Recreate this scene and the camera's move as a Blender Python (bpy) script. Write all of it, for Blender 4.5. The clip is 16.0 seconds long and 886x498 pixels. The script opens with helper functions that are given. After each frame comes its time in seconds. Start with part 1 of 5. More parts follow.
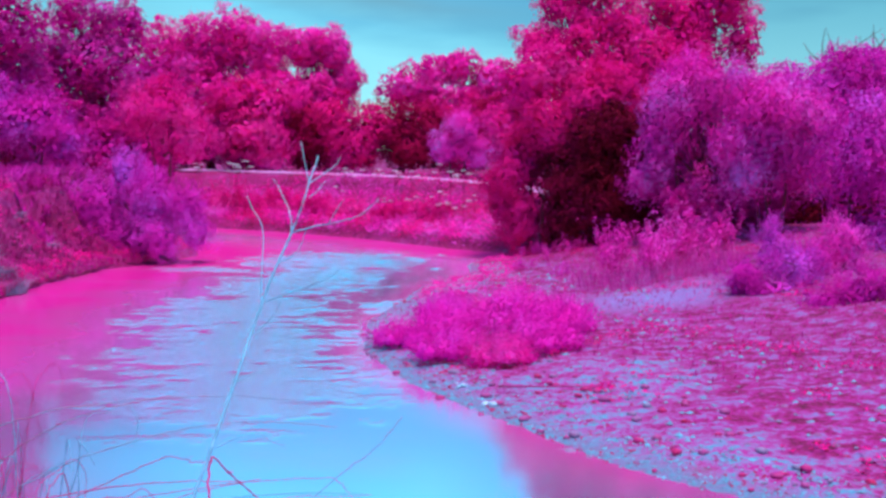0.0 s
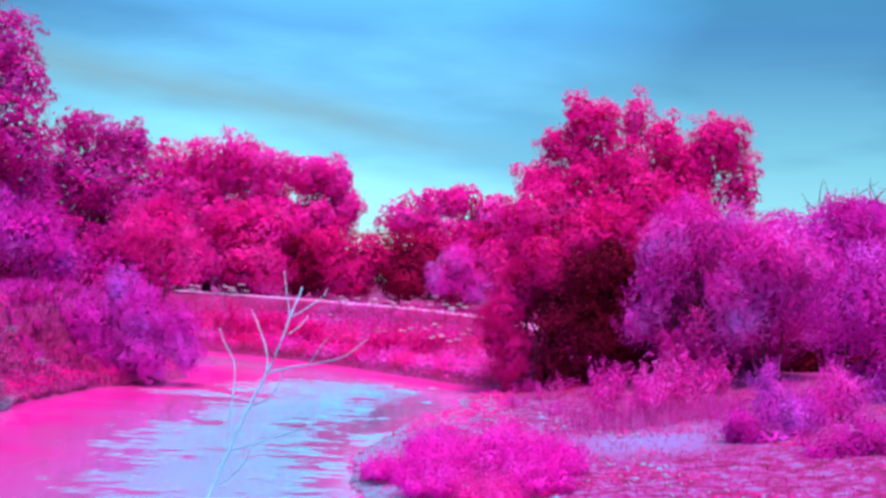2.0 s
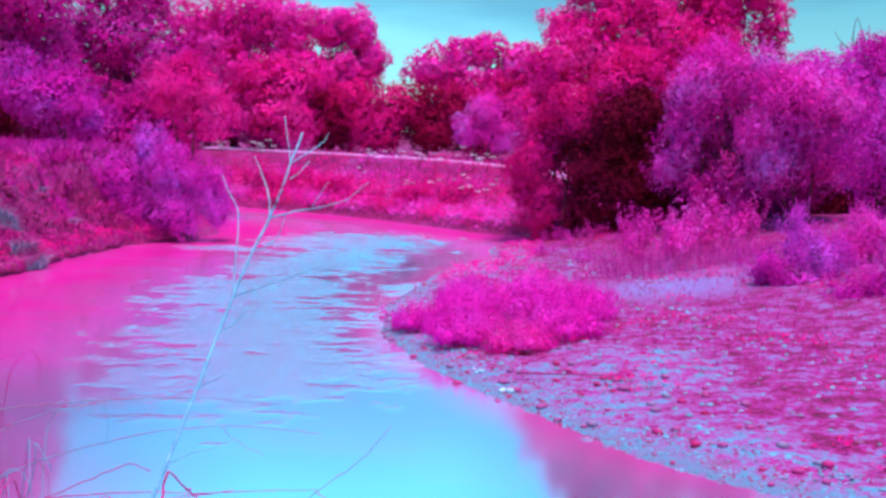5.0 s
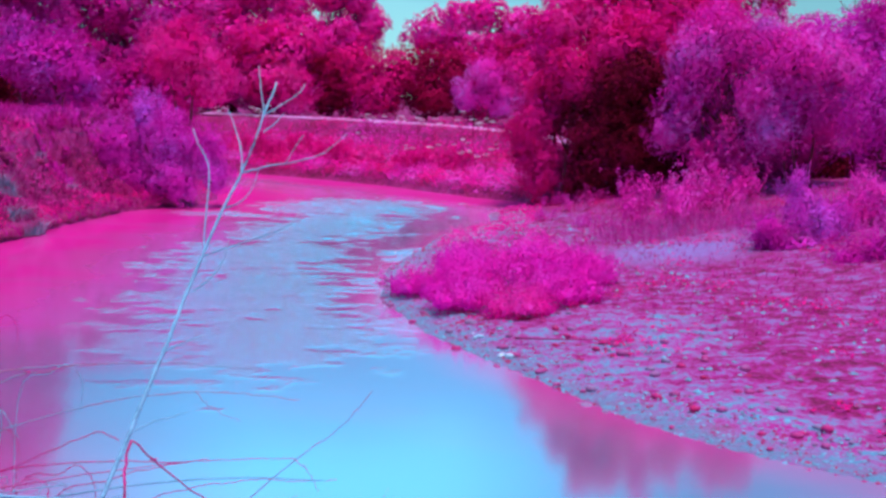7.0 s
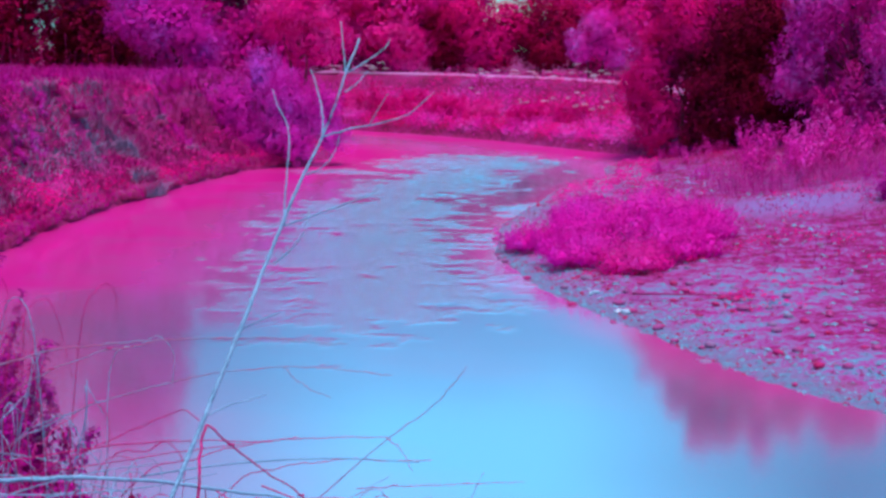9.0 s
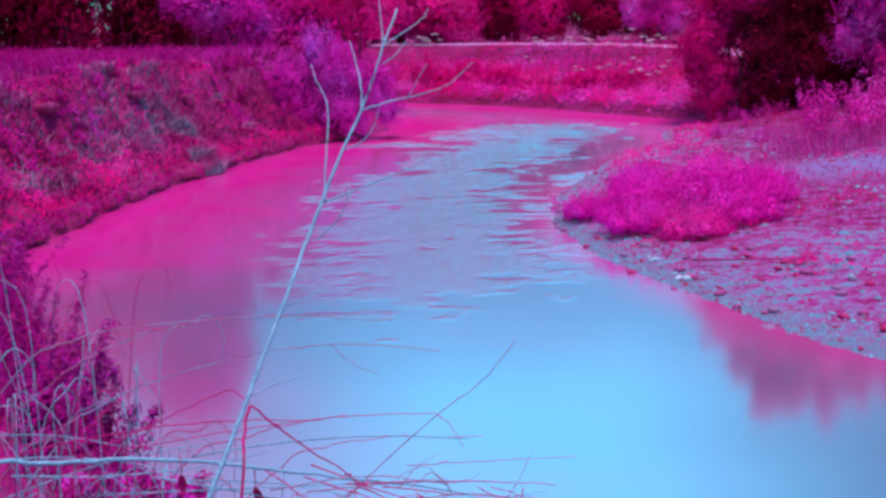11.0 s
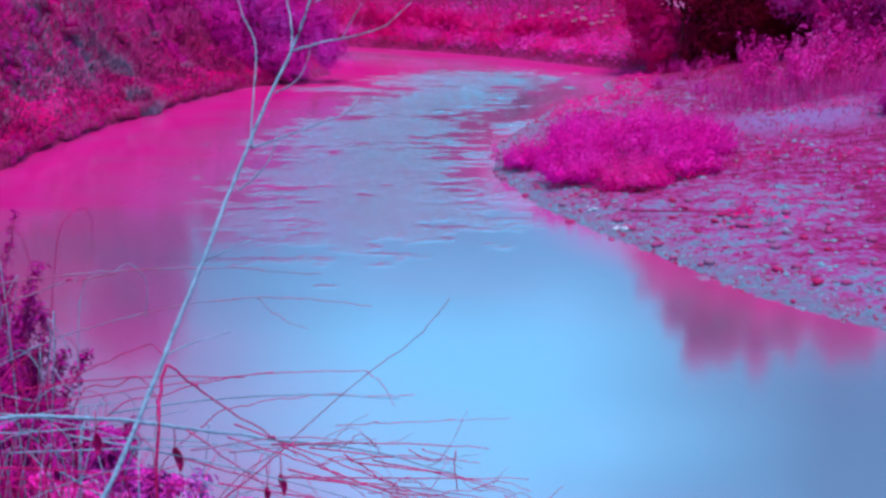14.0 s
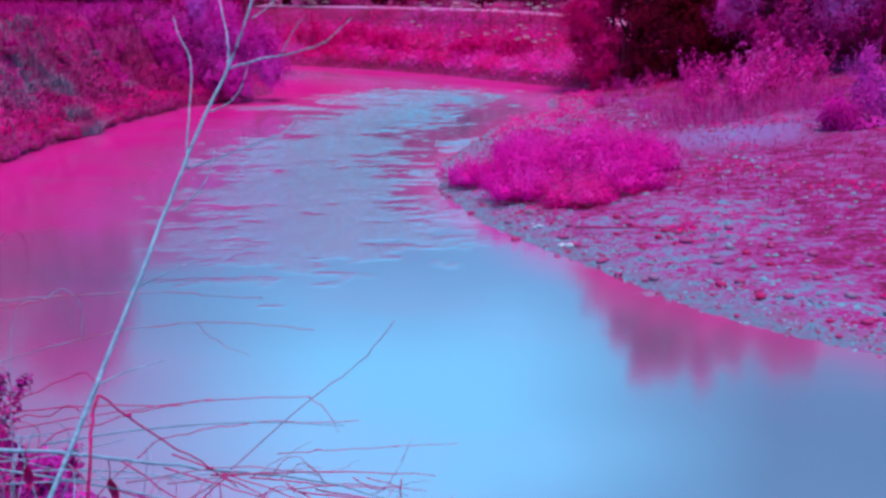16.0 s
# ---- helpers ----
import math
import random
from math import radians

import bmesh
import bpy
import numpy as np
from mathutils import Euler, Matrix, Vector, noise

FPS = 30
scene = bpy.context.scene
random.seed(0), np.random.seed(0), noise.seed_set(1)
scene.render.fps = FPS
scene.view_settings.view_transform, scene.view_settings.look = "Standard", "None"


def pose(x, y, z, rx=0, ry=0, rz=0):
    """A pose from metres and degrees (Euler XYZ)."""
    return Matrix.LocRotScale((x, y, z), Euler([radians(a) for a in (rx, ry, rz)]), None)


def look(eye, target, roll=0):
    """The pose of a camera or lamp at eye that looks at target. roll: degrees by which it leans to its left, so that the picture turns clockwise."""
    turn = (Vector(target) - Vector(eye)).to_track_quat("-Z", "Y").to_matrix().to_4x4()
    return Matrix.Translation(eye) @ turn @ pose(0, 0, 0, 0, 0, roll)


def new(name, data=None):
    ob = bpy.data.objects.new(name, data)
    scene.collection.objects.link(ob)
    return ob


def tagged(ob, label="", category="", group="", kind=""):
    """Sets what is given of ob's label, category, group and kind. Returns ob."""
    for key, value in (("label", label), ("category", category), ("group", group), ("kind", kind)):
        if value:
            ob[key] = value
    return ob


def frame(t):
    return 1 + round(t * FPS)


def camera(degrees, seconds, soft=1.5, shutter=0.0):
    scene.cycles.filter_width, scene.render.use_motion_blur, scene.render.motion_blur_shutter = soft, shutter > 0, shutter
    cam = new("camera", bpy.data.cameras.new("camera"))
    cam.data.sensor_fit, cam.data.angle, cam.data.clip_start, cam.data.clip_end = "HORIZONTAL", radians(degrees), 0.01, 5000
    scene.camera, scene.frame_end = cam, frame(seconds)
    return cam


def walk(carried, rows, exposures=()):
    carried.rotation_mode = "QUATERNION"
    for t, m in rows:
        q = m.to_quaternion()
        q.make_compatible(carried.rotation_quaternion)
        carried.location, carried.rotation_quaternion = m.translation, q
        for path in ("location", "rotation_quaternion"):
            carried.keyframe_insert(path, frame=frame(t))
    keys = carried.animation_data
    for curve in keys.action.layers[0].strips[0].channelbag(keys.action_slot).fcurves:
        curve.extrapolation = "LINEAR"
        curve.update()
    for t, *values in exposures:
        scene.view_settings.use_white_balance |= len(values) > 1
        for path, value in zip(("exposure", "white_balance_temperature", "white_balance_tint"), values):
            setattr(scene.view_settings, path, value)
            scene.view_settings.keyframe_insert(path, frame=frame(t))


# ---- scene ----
cam = camera(40.0, 16.0, soft=3.1)
PATH = [
    (0, (0.015, -0.046, 3.669), (-0.055, 1.946, 3.511), 0.9),
    (0.5, (0.016, -0.013, 3.67), (-0.046, 1.985, 3.622), 3.3),
    (1, (0.009, 0.071, 3.671), (-0.059, 2.07, 3.707), 4.8),
    (1.5, (0.009, 0.109, 3.679), (-0.066, 2.106, 3.754), 4.0),
    (2, (0.003, 0.169, 3.676), (-0.067, 2.167, 3.735), 3.4),
    (2.5, (0.007, 0.175, 3.677), (-0.063, 2.174, 3.712), 3.5),
    (3, (0.014, 0.164, 3.677), (-0.046, 2.164, 3.678), 3.6),
    (3.5, (0.015, 0.202, 3.675), (-0.063, 2.2, 3.639), 3.9),
    (4, (0.02, 0.21, 3.67), (-0.061, 2.207, 3.595), 3.1),
    (4.5, (0.026, 0.206, 3.666), (-0.063, 2.2, 3.547), 3.5),
    (5, (0.044, 0.173, 3.664), (-0.062, 2.161, 3.477), 2.0),
    (5.2, (0.056, 0.128, 3.663), (-0.046, 2.116, 3.465), 1.7),
    (7.3, (0.064, 0.332, 3.643), (-0.042, 2.314, 3.396), 2.0),
    (7.5, (0.056, 0.37, 3.648), (-0.068, 2.35, 3.395), 3.2),
    (8, (0.064, 0.375, 3.645), (-0.19, 2.337, 3.354), 1.2),
    (8.5, (0.071, 0.381, 3.644), (-0.193, 2.34, 3.341), 0.5),
    (9, (0.081, 0.388, 3.644), (-0.21, 2.341, 3.324), 0.4),
    (9.2, (0.082, 0.394, 3.647), (-0.214, 2.345, 3.321), 0.4),
    (11.3, (0.095, 0.43, 3.641), (-0.295, 2.357, 3.273), -1.6),
    (11.5, (0.094, 0.438, 3.641), (-0.296, 2.365, 3.272), -1.5),
    (12, (0.092, 0.449, 3.639), (-0.34, 2.367, 3.27), -1.3),
    (12.5, (0.093, 0.451, 3.638), (-0.302, 2.375, 3.263), -1.4),
    (13, (0.087, 0.479, 3.635), (-0.302, 2.4, 3.239), -1.3),
    (13.5, (0.091, 0.467, 3.637), (-0.244, 2.39, 3.198), -1.0),
    (14, (0.087, 0.496, 3.634), (-0.198, 2.423, 3.181), 0.1),
    (14.5, (0.092, 0.488, 3.632), (-0.179, 2.41, 3.149), -0.6),
    (15, (0.089, 0.499, 3.631), (-0.16, 2.428, 3.164), -0.6),
    (15.5, (0.089, 0.501, 3.631), (-0.085, 2.446, 3.2), 0.4),
    (16, (0.085, 0.532, 3.63), (-0.113, 2.476, 3.206), 0.1),
]
EXPOSURES = [(0, -0.1, 5800, -6), (0.5, -0.15, 6200, 3), (1, -0.1, 6400, 8), (1.5, 0.1, 6200, 4), (2.5, 0.25, 6000, 0), (3.5, 0.28, 5900, -4), (5, 0.05, 5800, -5), (7.5, -0.3, 6200, 3), (9, -0.43, 6300, 6), (11.5, -0.48, 6500, 10), (13, -0.55, 6700, 14), (16, -0.6, 6600, 12)]
walk(cam, [(t, look(eye, target, roll)) for t, eye, target, roll in PATH], EXPOSURES)

# ---- light ----
SUN_AZ, SUN_EL = radians(150), radians(79)      # azimuth from +y towards +x
sun_data = bpy.data.lights.new("sun", "SUN")
sun_data.energy, sun_data.angle, sun_data.color = 4.7, radians(16), (1.0, 0.50, 0.74)
sun_way = Vector((math.sin(SUN_AZ) * math.cos(SUN_EL), math.cos(SUN_AZ) * math.cos(SUN_EL), math.sin(SUN_EL)))
sun_ob = new("sun", sun_data)
sun_ob.matrix_world = look(sun_way * 200, (0, 0, 0))


class Nodes:
    """Short writing of node trees."""

    def __init__(self, tree):
        self.tree = tree

    def add(self, kind, _out=0, **inputs):
        node = self.tree.nodes.new(kind)
        for key, value in inputs.items():
            socket = node.inputs[int(key[1:])] if key[0] == "i" and key[1:].isdigit() else node.inputs[key.replace("_", " ")]
            if isinstance(value, bpy.types.NodeSocket):
                self.tree.links.new(value, socket)
            else:
                socket.default_value = value
        return node.outputs[_out]

    def attribute(self, name):
        node = self.tree.nodes.new("ShaderNodeAttribute")
        node.attribute_name = name
        return node.outputs[2]

    def ramp(self, fac, stops):
        node = self.tree.nodes.new("ShaderNodeValToRGB")
        while len(node.color_ramp.elements) < len(stops):
            node.color_ramp.elements.new(0.5)
        for el, (at, col) in zip(node.color_ramp.elements, stops):
            el.position, el.color = at, (*col, 1)
        self.tree.links.new(fac, node.inputs[0])
        return node.outputs[0]

    def mix(self, fac, a, b, blend="MIX"):
        node = self.tree.nodes.new("ShaderNodeMix")
        node.data_type, node.blend_type = "RGBA", blend
        for socket, value in ((node.inputs[0], fac), (node.inputs[6], a), (node.inputs[7], b)):
            if isinstance(value, bpy.types.NodeSocket):
                self.tree.links.new(value, socket)
            else:
                socket.default_value = value if not isinstance(value, tuple) else (*value, 1)
        return node.outputs[2]

    def math(self, op, a, b=0.0, clamp=False):
        node = self.tree.nodes.new("ShaderNodeMath")
        node.operation, node.use_clamp = op, clamp
        for socket, value in zip(node.inputs, (a, b)):
            if isinstance(value, bpy.types.NodeSocket):
                self.tree.links.new(value, socket)
            else:
                socket.default_value = value
        return node.outputs[0]

    def noise(self, vector, scale, detail=4.0, rough=0.55, out=0):
        return self.add("ShaderNodeTexNoise", out, Vector=vector, Scale=scale, Detail=detail, Roughness=rough)

    def scaled(self, vector, x, y, z):
        return self.add("ShaderNodeMapping", Vector=vector, Scale=(x, y, z))


world = bpy.data.worlds.new("sky")
world.use_nodes = True
scene.world = world
world.node_tree.nodes.clear()
W = Nodes(world.node_tree)
way = W.add("ShaderNodeTexCoord")
sky_node = world.node_tree.nodes.new("ShaderNodeTexSky")
sky_node.sky_type, sky_node.sun_disc, sky_node.sun_elevation, sky_node.sun_rotation = "NISHITA", False, SUN_EL, SUN_AZ
sky = sky_node.outputs[0]
clear = W.mix(1.0, W.mix(1.0, sky, (0.07, 0.07, 0.07), "MULTIPLY"), (0.75, 1.15, 1.05), "MULTIPLY")
split = W.add("ShaderNodeSeparateXYZ", 2, Vector=way)
height = W.math("MAXIMUM", split, 0.0)
flat = W.scaled(way, 2.2, 2.2, 9.0)
cloud = W.ramp(W.noise(flat, 1.4, 5, 0.5), [(0.42, (0, 0, 0)), (0.62, (1, 1, 1))])
bright = W.ramp(height, [(0.0, (0.60, 1.06, 1.12)), (0.12, (0.34, 0.82, 1.06)), (0.21, (0.17, 0.52, 1.02)), (0.30, (0.24, 0.96, 1.54)), (1.0, (0.25, 0.95, 1.54))])
grey = W.ramp(height, [(0.0, (0.30, 0.72, 0.90)), (0.2, (0.13, 0.38, 0.74)), (0.30, (0.21, 0.76, 1.28)), (1.0, (0.22, 0.76, 1.3))])
veil = W.mix(cloud, bright, grey)
# added: the sky dims to both sides of up-river, to darken the water there
turn = W.math("ARCTAN2", W.add("ShaderNodeSeparateXYZ", 0, Vector=way), W.add("ShaderNodeSeparateXYZ", 1, Vector=way))
side = W.math("ABSOLUTE", W.math("ADD", turn, 0.12))
side = W.math("ADD", side, W.math("MULTIPLY", W.math("SUBTRACT", W.noise(flat, 1.1, 3), 0.5), 0.25))
thick = W.ramp(side, [(0.07, (1.15, 1.22, 1.24)), (0.30, (0.40, 0.42, 0.46)), (1.0, (0.36, 0.38, 0.42))])
low = W.ramp(height, [(0.08, (0, 0, 0)), (0.24, (1, 1, 1)), (0.42, (1, 1, 1)), (0.75, (0.25, 0.25, 0.25))])
veil = W.mix(1.0, veil, W.mix(low, W.mix(0.35, (1.0, 1.0, 1.0), thick), thick), "MULTIPLY")
# one long grey cloud trailing over the trees
wisp = W.math("MULTIPLY", W.math("SUBTRACT", W.noise(W.scaled(way, 5.0, 5.0, 16.0), 1.3, 4), 0.5), 0.03)
rise = W.math("SUBTRACT", W.math("ADD", height, wisp), W.math("SUBTRACT", 0.112, W.math("MULTIPLY", turn, 0.13)))
band = W.math("SUBTRACT", 1.0, W.math("DIVIDE", W.math("ABSOLUTE", rise), 0.024), True)
span = W.math("SUBTRACT", 1.0, W.math("DIVIDE", W.math("ABSOLUTE", W.math("ADD", turn, 0.24)), 0.30), True)
veil = W.mix(W.math("MULTIPLY", W.math("MULTIPLY", band, W.math("MULTIPLY", span, 1.6, True)), 0.75), veil, (0.26, 0.40, 0.50))
back = W.add("ShaderNodeBackground", Color=W.mix(0.82, clear, veil), Strength=1.0)
out = world.node_tree.nodes.new("ShaderNodeOutputWorld")
world.node_tree.links.new(back, out.inputs[0])


# ---- materials ----
def material(name):
    mat = bpy.data.materials.new(name)
    mat.use_nodes = True
    mat.node_tree.nodes.clear()
    return mat, Nodes(mat.node_tree)


def finish(mat, shader):
    node = mat.node_tree.nodes.new("ShaderNodeOutputMaterial")
    mat.node_tree.links.new(shader, node.inputs[0])
    return mat


def place(n):
    return n.add("ShaderNodeNewGeometry", 0)


def leaf_material(name, dark, mid, light, thin=0.3, patch=0.5):
    """Foliage: each leaf its own shade, drifting over patches a metre or two wide."""
    mat, n = material(name)
    island = n.add("ShaderNodeNewGeometry", 8)
    drift = n.noise(place(n), patch, 3)
    tone = n.math("ADD", n.math("MULTIPLY", island, 0.16), n.math("MULTIPLY", drift, 0.84))
    col = n.ramp(tone, [(0.2, dark), (0.5, mid), (0.8, light)])
    body = n.add("ShaderNodeBsdfPrincipled", Base_Color=col, Roughness=0.7, Specular_IOR_Level=0.06)
    glow = n.add("ShaderNodeBsdfTranslucent", Color=col)
    return finish(mat, n.add("ShaderNodeMixShader", i0=thin, i1=body, i2=glow))


LEAF_PINK = leaf_material("pink_foliage", (0.60, 0.0, 0.19), (0.94, 0.004, 0.39), (1.0, 0.12, 0.66), 0.26)
LEAF_HOT = leaf_material("bright_pink_foliage", (0.72, 0.0, 0.30), (0.98, 0.012, 0.50), (0.98, 0.18, 0.86), 0.26)
LEAF_RED = leaf_material("crimson_foliage", (0.46, 0.0, 0.10), (0.84, 0.002, 0.26), (0.96, 0.02, 0.44), 0.14)
LEAF_VIOLET = leaf_material("violet_foliage", (0.58, 0.002, 0.32), (0.80, 0.02, 0.56), (0.72, 0.20, 0.98), 0.14)
LEAF_LILAC = leaf_material("lilac_foliage", (0.74, 0.0, 0.34), (0.94, 0.04, 0.62), (0.72, 0.36, 1.0), 0.14)
LEAF_MAGENTA = leaf_material("magenta_foliage", (0.66, 0.0, 0.34), (0.96, 0.01, 0.60), (0.92, 0.16, 0.94), 0.2)
LEAF_MAUVE = leaf_material("mauve_foliage", (0.46, 0.0, 0.20), (0.74, 0.005, 0.38), (0.78, 0.12, 0.72), 0.14)
# maroon darkened so that shade under the trees lies in the leaf colour
LEAF_SHADE = leaf_material("shade_maroon_foliage", (0.06, 0.0, 0.006), (0.15, 0.0, 0.022), (0.46, 0.002, 0.13), 0.1)
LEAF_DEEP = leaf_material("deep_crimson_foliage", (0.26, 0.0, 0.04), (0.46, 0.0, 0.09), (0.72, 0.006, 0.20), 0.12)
GRASS_BLEACHED = leaf_material("bleached_grass", (0.42, 0.04, 0.22), (0.32, 0.26, 0.40), (0.22, 0.56, 0.64), 0.1)
GRASS_PINK = leaf_material("pink_grass", (0.42, 0.002, 0.17), (0.62, 0.006, 0.32), (0.58, 0.08, 0.52))
GRASS_PALE = leaf_material("pale_dry_grass", (0.36, 0.002, 0.13), (0.46, 0.02, 0.24), (0.40, 0.20, 0.42), 0.15)
# violet leaves dimmed: the lens's darkening at the corner put into the colour
LEAF_DIMMED = leaf_material("dimmed_violet_foliage", (0.30, 0.0, 0.16), (0.50, 0.006, 0.32), (0.56, 0.08, 0.66), 0.12)
GRASS_LILAC = leaf_material("lilac_dry_grass", (0.62, 0.006, 0.30), (0.72, 0.06, 0.46), (0.60, 0.30, 0.70), 0.2)


def bark_material(name, a, b, scale=18.0):
    mat, n = material(name)
    p = place(n)
    col = n.ramp(n.noise(n.scaled(p, 1, 1, 0.25), scale, 5), [(0.3, a), (0.7, b)])
    bump = n.add("ShaderNodeBump", Strength=0.5, Distance=0.02, Height=n.noise(p, scale * 2, 4))
    return finish(mat, n.add("ShaderNodeBsdfPrincipled", Base_Color=col, Roughness=0.85, Normal=bump))


BARK = bark_material("dark_bark", (0.10, 0.01, 0.03), (0.24, 0.04, 0.09))
STALK = bark_material("pale_dead_stalk", (0.17, 0.54, 0.66), (0.30, 0.80, 0.92), 60.0)
TWIG_RED = bark_material("reddish_twig", (0.56, 0.0, 0.14), (0.76, 0.012, 0.34), 90.0)
TWIG_PALE = bark_material("pale_and_red_twig", (0.66, 0.01, 0.18), (0.18, 0.58, 0.72), 16.0)


def ground_material():
    """Crimson soil on the banks; on the bar bluish gravel by the water, lilac sand, then dark crimson turf inland."""
    mat, n = material("river_bank_ground")
    p = place(n)
    bar, wet, inland, sand = (n.attribute(k) for k in ("bar", "wet", "inland", "sand"))
    coarse, fine, clods = n.noise(p, 0.55, 5), n.noise(p, 7.0, 6, 0.65), n.noise(n.scaled(p, 1.0, 1.5, 1.0), 2.3, 5, 0.6)
    grit = n.add("ShaderNodeTexVoronoi", Vector=p, Scale=13.0)
    half = n.math("ADD", n.math("MULTIPLY", coarse, 0.5), n.math("MULTIPLY", fine, 0.5))
    soil = n.ramp(half, [(0.38, (0.16, 0.0, 0.05)), (0.50, (0.34, 0.003, 0.15)), (0.58, (0.36, 0.02, 0.22)), (0.68, (0.26, 0.14, 0.28))])
    mixed = n.math("ADD", n.math("MULTIPLY", clods, 0.55), n.math("MULTIPLY", n.math("ADD", fine, n.math("MULTIPLY", grit, 0.3)), 0.45))
    gravel = n.ramp(mixed, [(0.42, (0.30, 0.001, 0.12)), (0.50, (0.46, 0.012, 0.28)), (0.57, (0.36, 0.12, 0.40)), (0.66, (0.12, 0.40, 0.52))])
    turf = n.ramp(mixed, [(0.42, (0.10, 0.0, 0.03)), (0.52, (0.28, 0.0, 0.12)), (0.59, (0.42, 0.01, 0.27)), (0.67, (0.26, 0.20, 0.46))])
    drift = n.math("ADD", inland, n.math("MULTIPLY", n.math("SUBTRACT", coarse, 0.5), 1.0))
    stones = n.mix(n.ramp(drift, [(0.02, (0, 0, 0)), (0.28, (1, 1, 1))]), gravel, turf)
    stones = n.mix(n.math("MULTIPLY", sand, n.math("SUBTRACT", 1.25, n.math("MULTIPLY", clods, 0.9)), True), stones, (0.27, 0.25, 0.56))
    col = n.mix(bar, soil, stones)
    damp = n.mix(n.math("MULTIPLY", wet, 0.8), col, (0.10, 0.32, 0.40))
    rough = n.math("SUBTRACT", 0.9, n.math("MULTIPLY", wet, 0.35))
    bump = n.add("ShaderNodeBump", Strength=0.7, Distance=0.08, Height=n.math("ADD", n.math("ADD", fine, clods), n.math("MULTIPLY", grit, 0.4)))
    return finish(mat, n.add("ShaderNodeBsdfPrincipled", Base_Color=damp, Roughness=rough, Normal=bump))


def water_material():
    """Slow water: pale in the channel, pink along the margins with mud and the banks' painted reflection, broken into
    fine ripples over the riffle.
    """
    mat, n = material("muddy_river_water")
    p = place(n)
    rif, margin_tint = n.attribute("riffle"), n.attribute("margin_tint")
    broad = n.noise(n.scaled(p, 0.7, 1.6, 1), 1.1, 3)
    fine = n.noise(n.scaled(p, 1.0, 2.4, 1), 7.0, 4)
    waves = n.math("ADD", n.math("MULTIPLY", broad, 0.007), n.math("MULTIPLY", n.math("MULTIPLY", fine, rif), 0.45))
    bump = n.add("ShaderNodeBump", Strength=0.75, Distance=0.12, Height=waves)
    # pink margins: mud plus the mirrored banks and trees put into the body colour
    pinkness = n.math("ADD", margin_tint, n.math("MULTIPLY", n.math("SUBTRACT", n.noise(n.scaled(p, 0.5, 0.8, 1), 0.6, 3), 0.5), 0.5), True)
    col = n.mix(pinkness, (0.40, 0.46, 0.78), (0.96, 0.03, 0.42))
    col = n.mix(n.math("MULTIPLY", rif, 0.85), col, (0.60, 0.58, 0.92))
    body = n.add("ShaderNodeBsdfDiffuse", Color=col)
    gloss = n.add("ShaderNodeBsdfGlossy", Color=(0.84, 0.98, 1.0, 1), Roughness=n.math("ADD", 0.085, n.math("MULTIPLY", rif, 0.10)), Normal=bump)
    share = n.math("ADD", n.math("SUBTRACT", 0.80, n.math("MULTIPLY", pinkness, 0.25)), n.math("MULTIPLY", rif, 0.12), True)
    return finish(mat, n.add("ShaderNodeMixShader", i0=share, i1=body, i2=gloss))


def stone_material():
    mat, n = material("river_stone")
    p = place(n)
    own = n.add("ShaderNodeObjectInfo", 5)
    tone = n.math("ADD", n.math("MULTIPLY", own, 0.7), n.math("MULTIPLY", n.noise(p, 14, 4), 0.4))
    col = n.ramp(tone, [(0.20, (0.52, 0.0, 0.10)), (0.45, (0.54, 0.02, 0.22)), (0.70, (0.38, 0.10, 0.30)), (1.0, (0.22, 0.40, 0.48))])
    bump = n.add("ShaderNodeBump", Strength=0.4, Distance=0.01, Height=n.noise(p, 40, 4))
    return finish(mat, n.add("ShaderNodeBsdfPrincipled", Base_Color=col, Roughness=0.7, Normal=bump))


def gravel_material():
    mat, n = material("shore_gravel")
    tone = n.math("ADD", n.math("MULTIPLY", n.add("ShaderNodeNewGeometry", 8), 0.6), n.math("MULTIPLY", n.noise(place(n), 1.2, 4), 0.45))
    col = n.ramp(tone, [(0.25, (0.40, 0.003, 0.10)), (0.40, (0.36, 0.07, 0.26)), (0.52, (0.15, 0.34, 0.42)), (0.8, (0.18, 0.58, 0.66))])
    return finish(mat, n.add("ShaderNodeBsdfPrincipled", Base_Color=col, Roughness=0.75))


def plain_material(name, col, rough=0.6, vary=0.15, scale=20.0):
    mat, n = material(name)
    dim = tuple(c * (1 - vary) for c in col)
    tone = n.ramp(n.noise(place(n), scale, 4), [(0.35, dim), (0.65, col)])
    return finish(mat, n.add("ShaderNodeBsdfPrincipled", Base_Color=tone, Roughness=rough))


TRACK = bark_material("pale_track_grass", (0.55, 0.16, 0.42), (0.66, 0.42, 0.78), 3.0)
SOIL = bark_material("damp_bank_soil", (0.30, 0.004, 0.10), (0.46, 0.05, 0.26), 5.0)
GROUND, WATER, STONE, GRAVEL = ground_material(), water_material(), stone_material(), gravel_material()
UMBEL = plain_material("white_blossom", (0.80, 0.78, 0.84), 0.7)
PLASTIC = plain_material("white_plastic", (0.46, 0.86, 0.90), 0.35)


# ---- helpers for meshes ----
def mesh_of(name, verts, faces, mat, smooth=False):
    me = bpy.data.meshes.new(name)
    me.from_pydata(np.asarray(verts, float).tolist(), [], [tuple(int(i) for i in f) for f in faces])
    me.materials.append(mat)
    if smooth:
        me.shade_smooth()
    me.update()
    return me


def part(name, data, parent, label=""):
    ob = new(name, data)
    ob.parent = parent
    return tagged(ob, label)


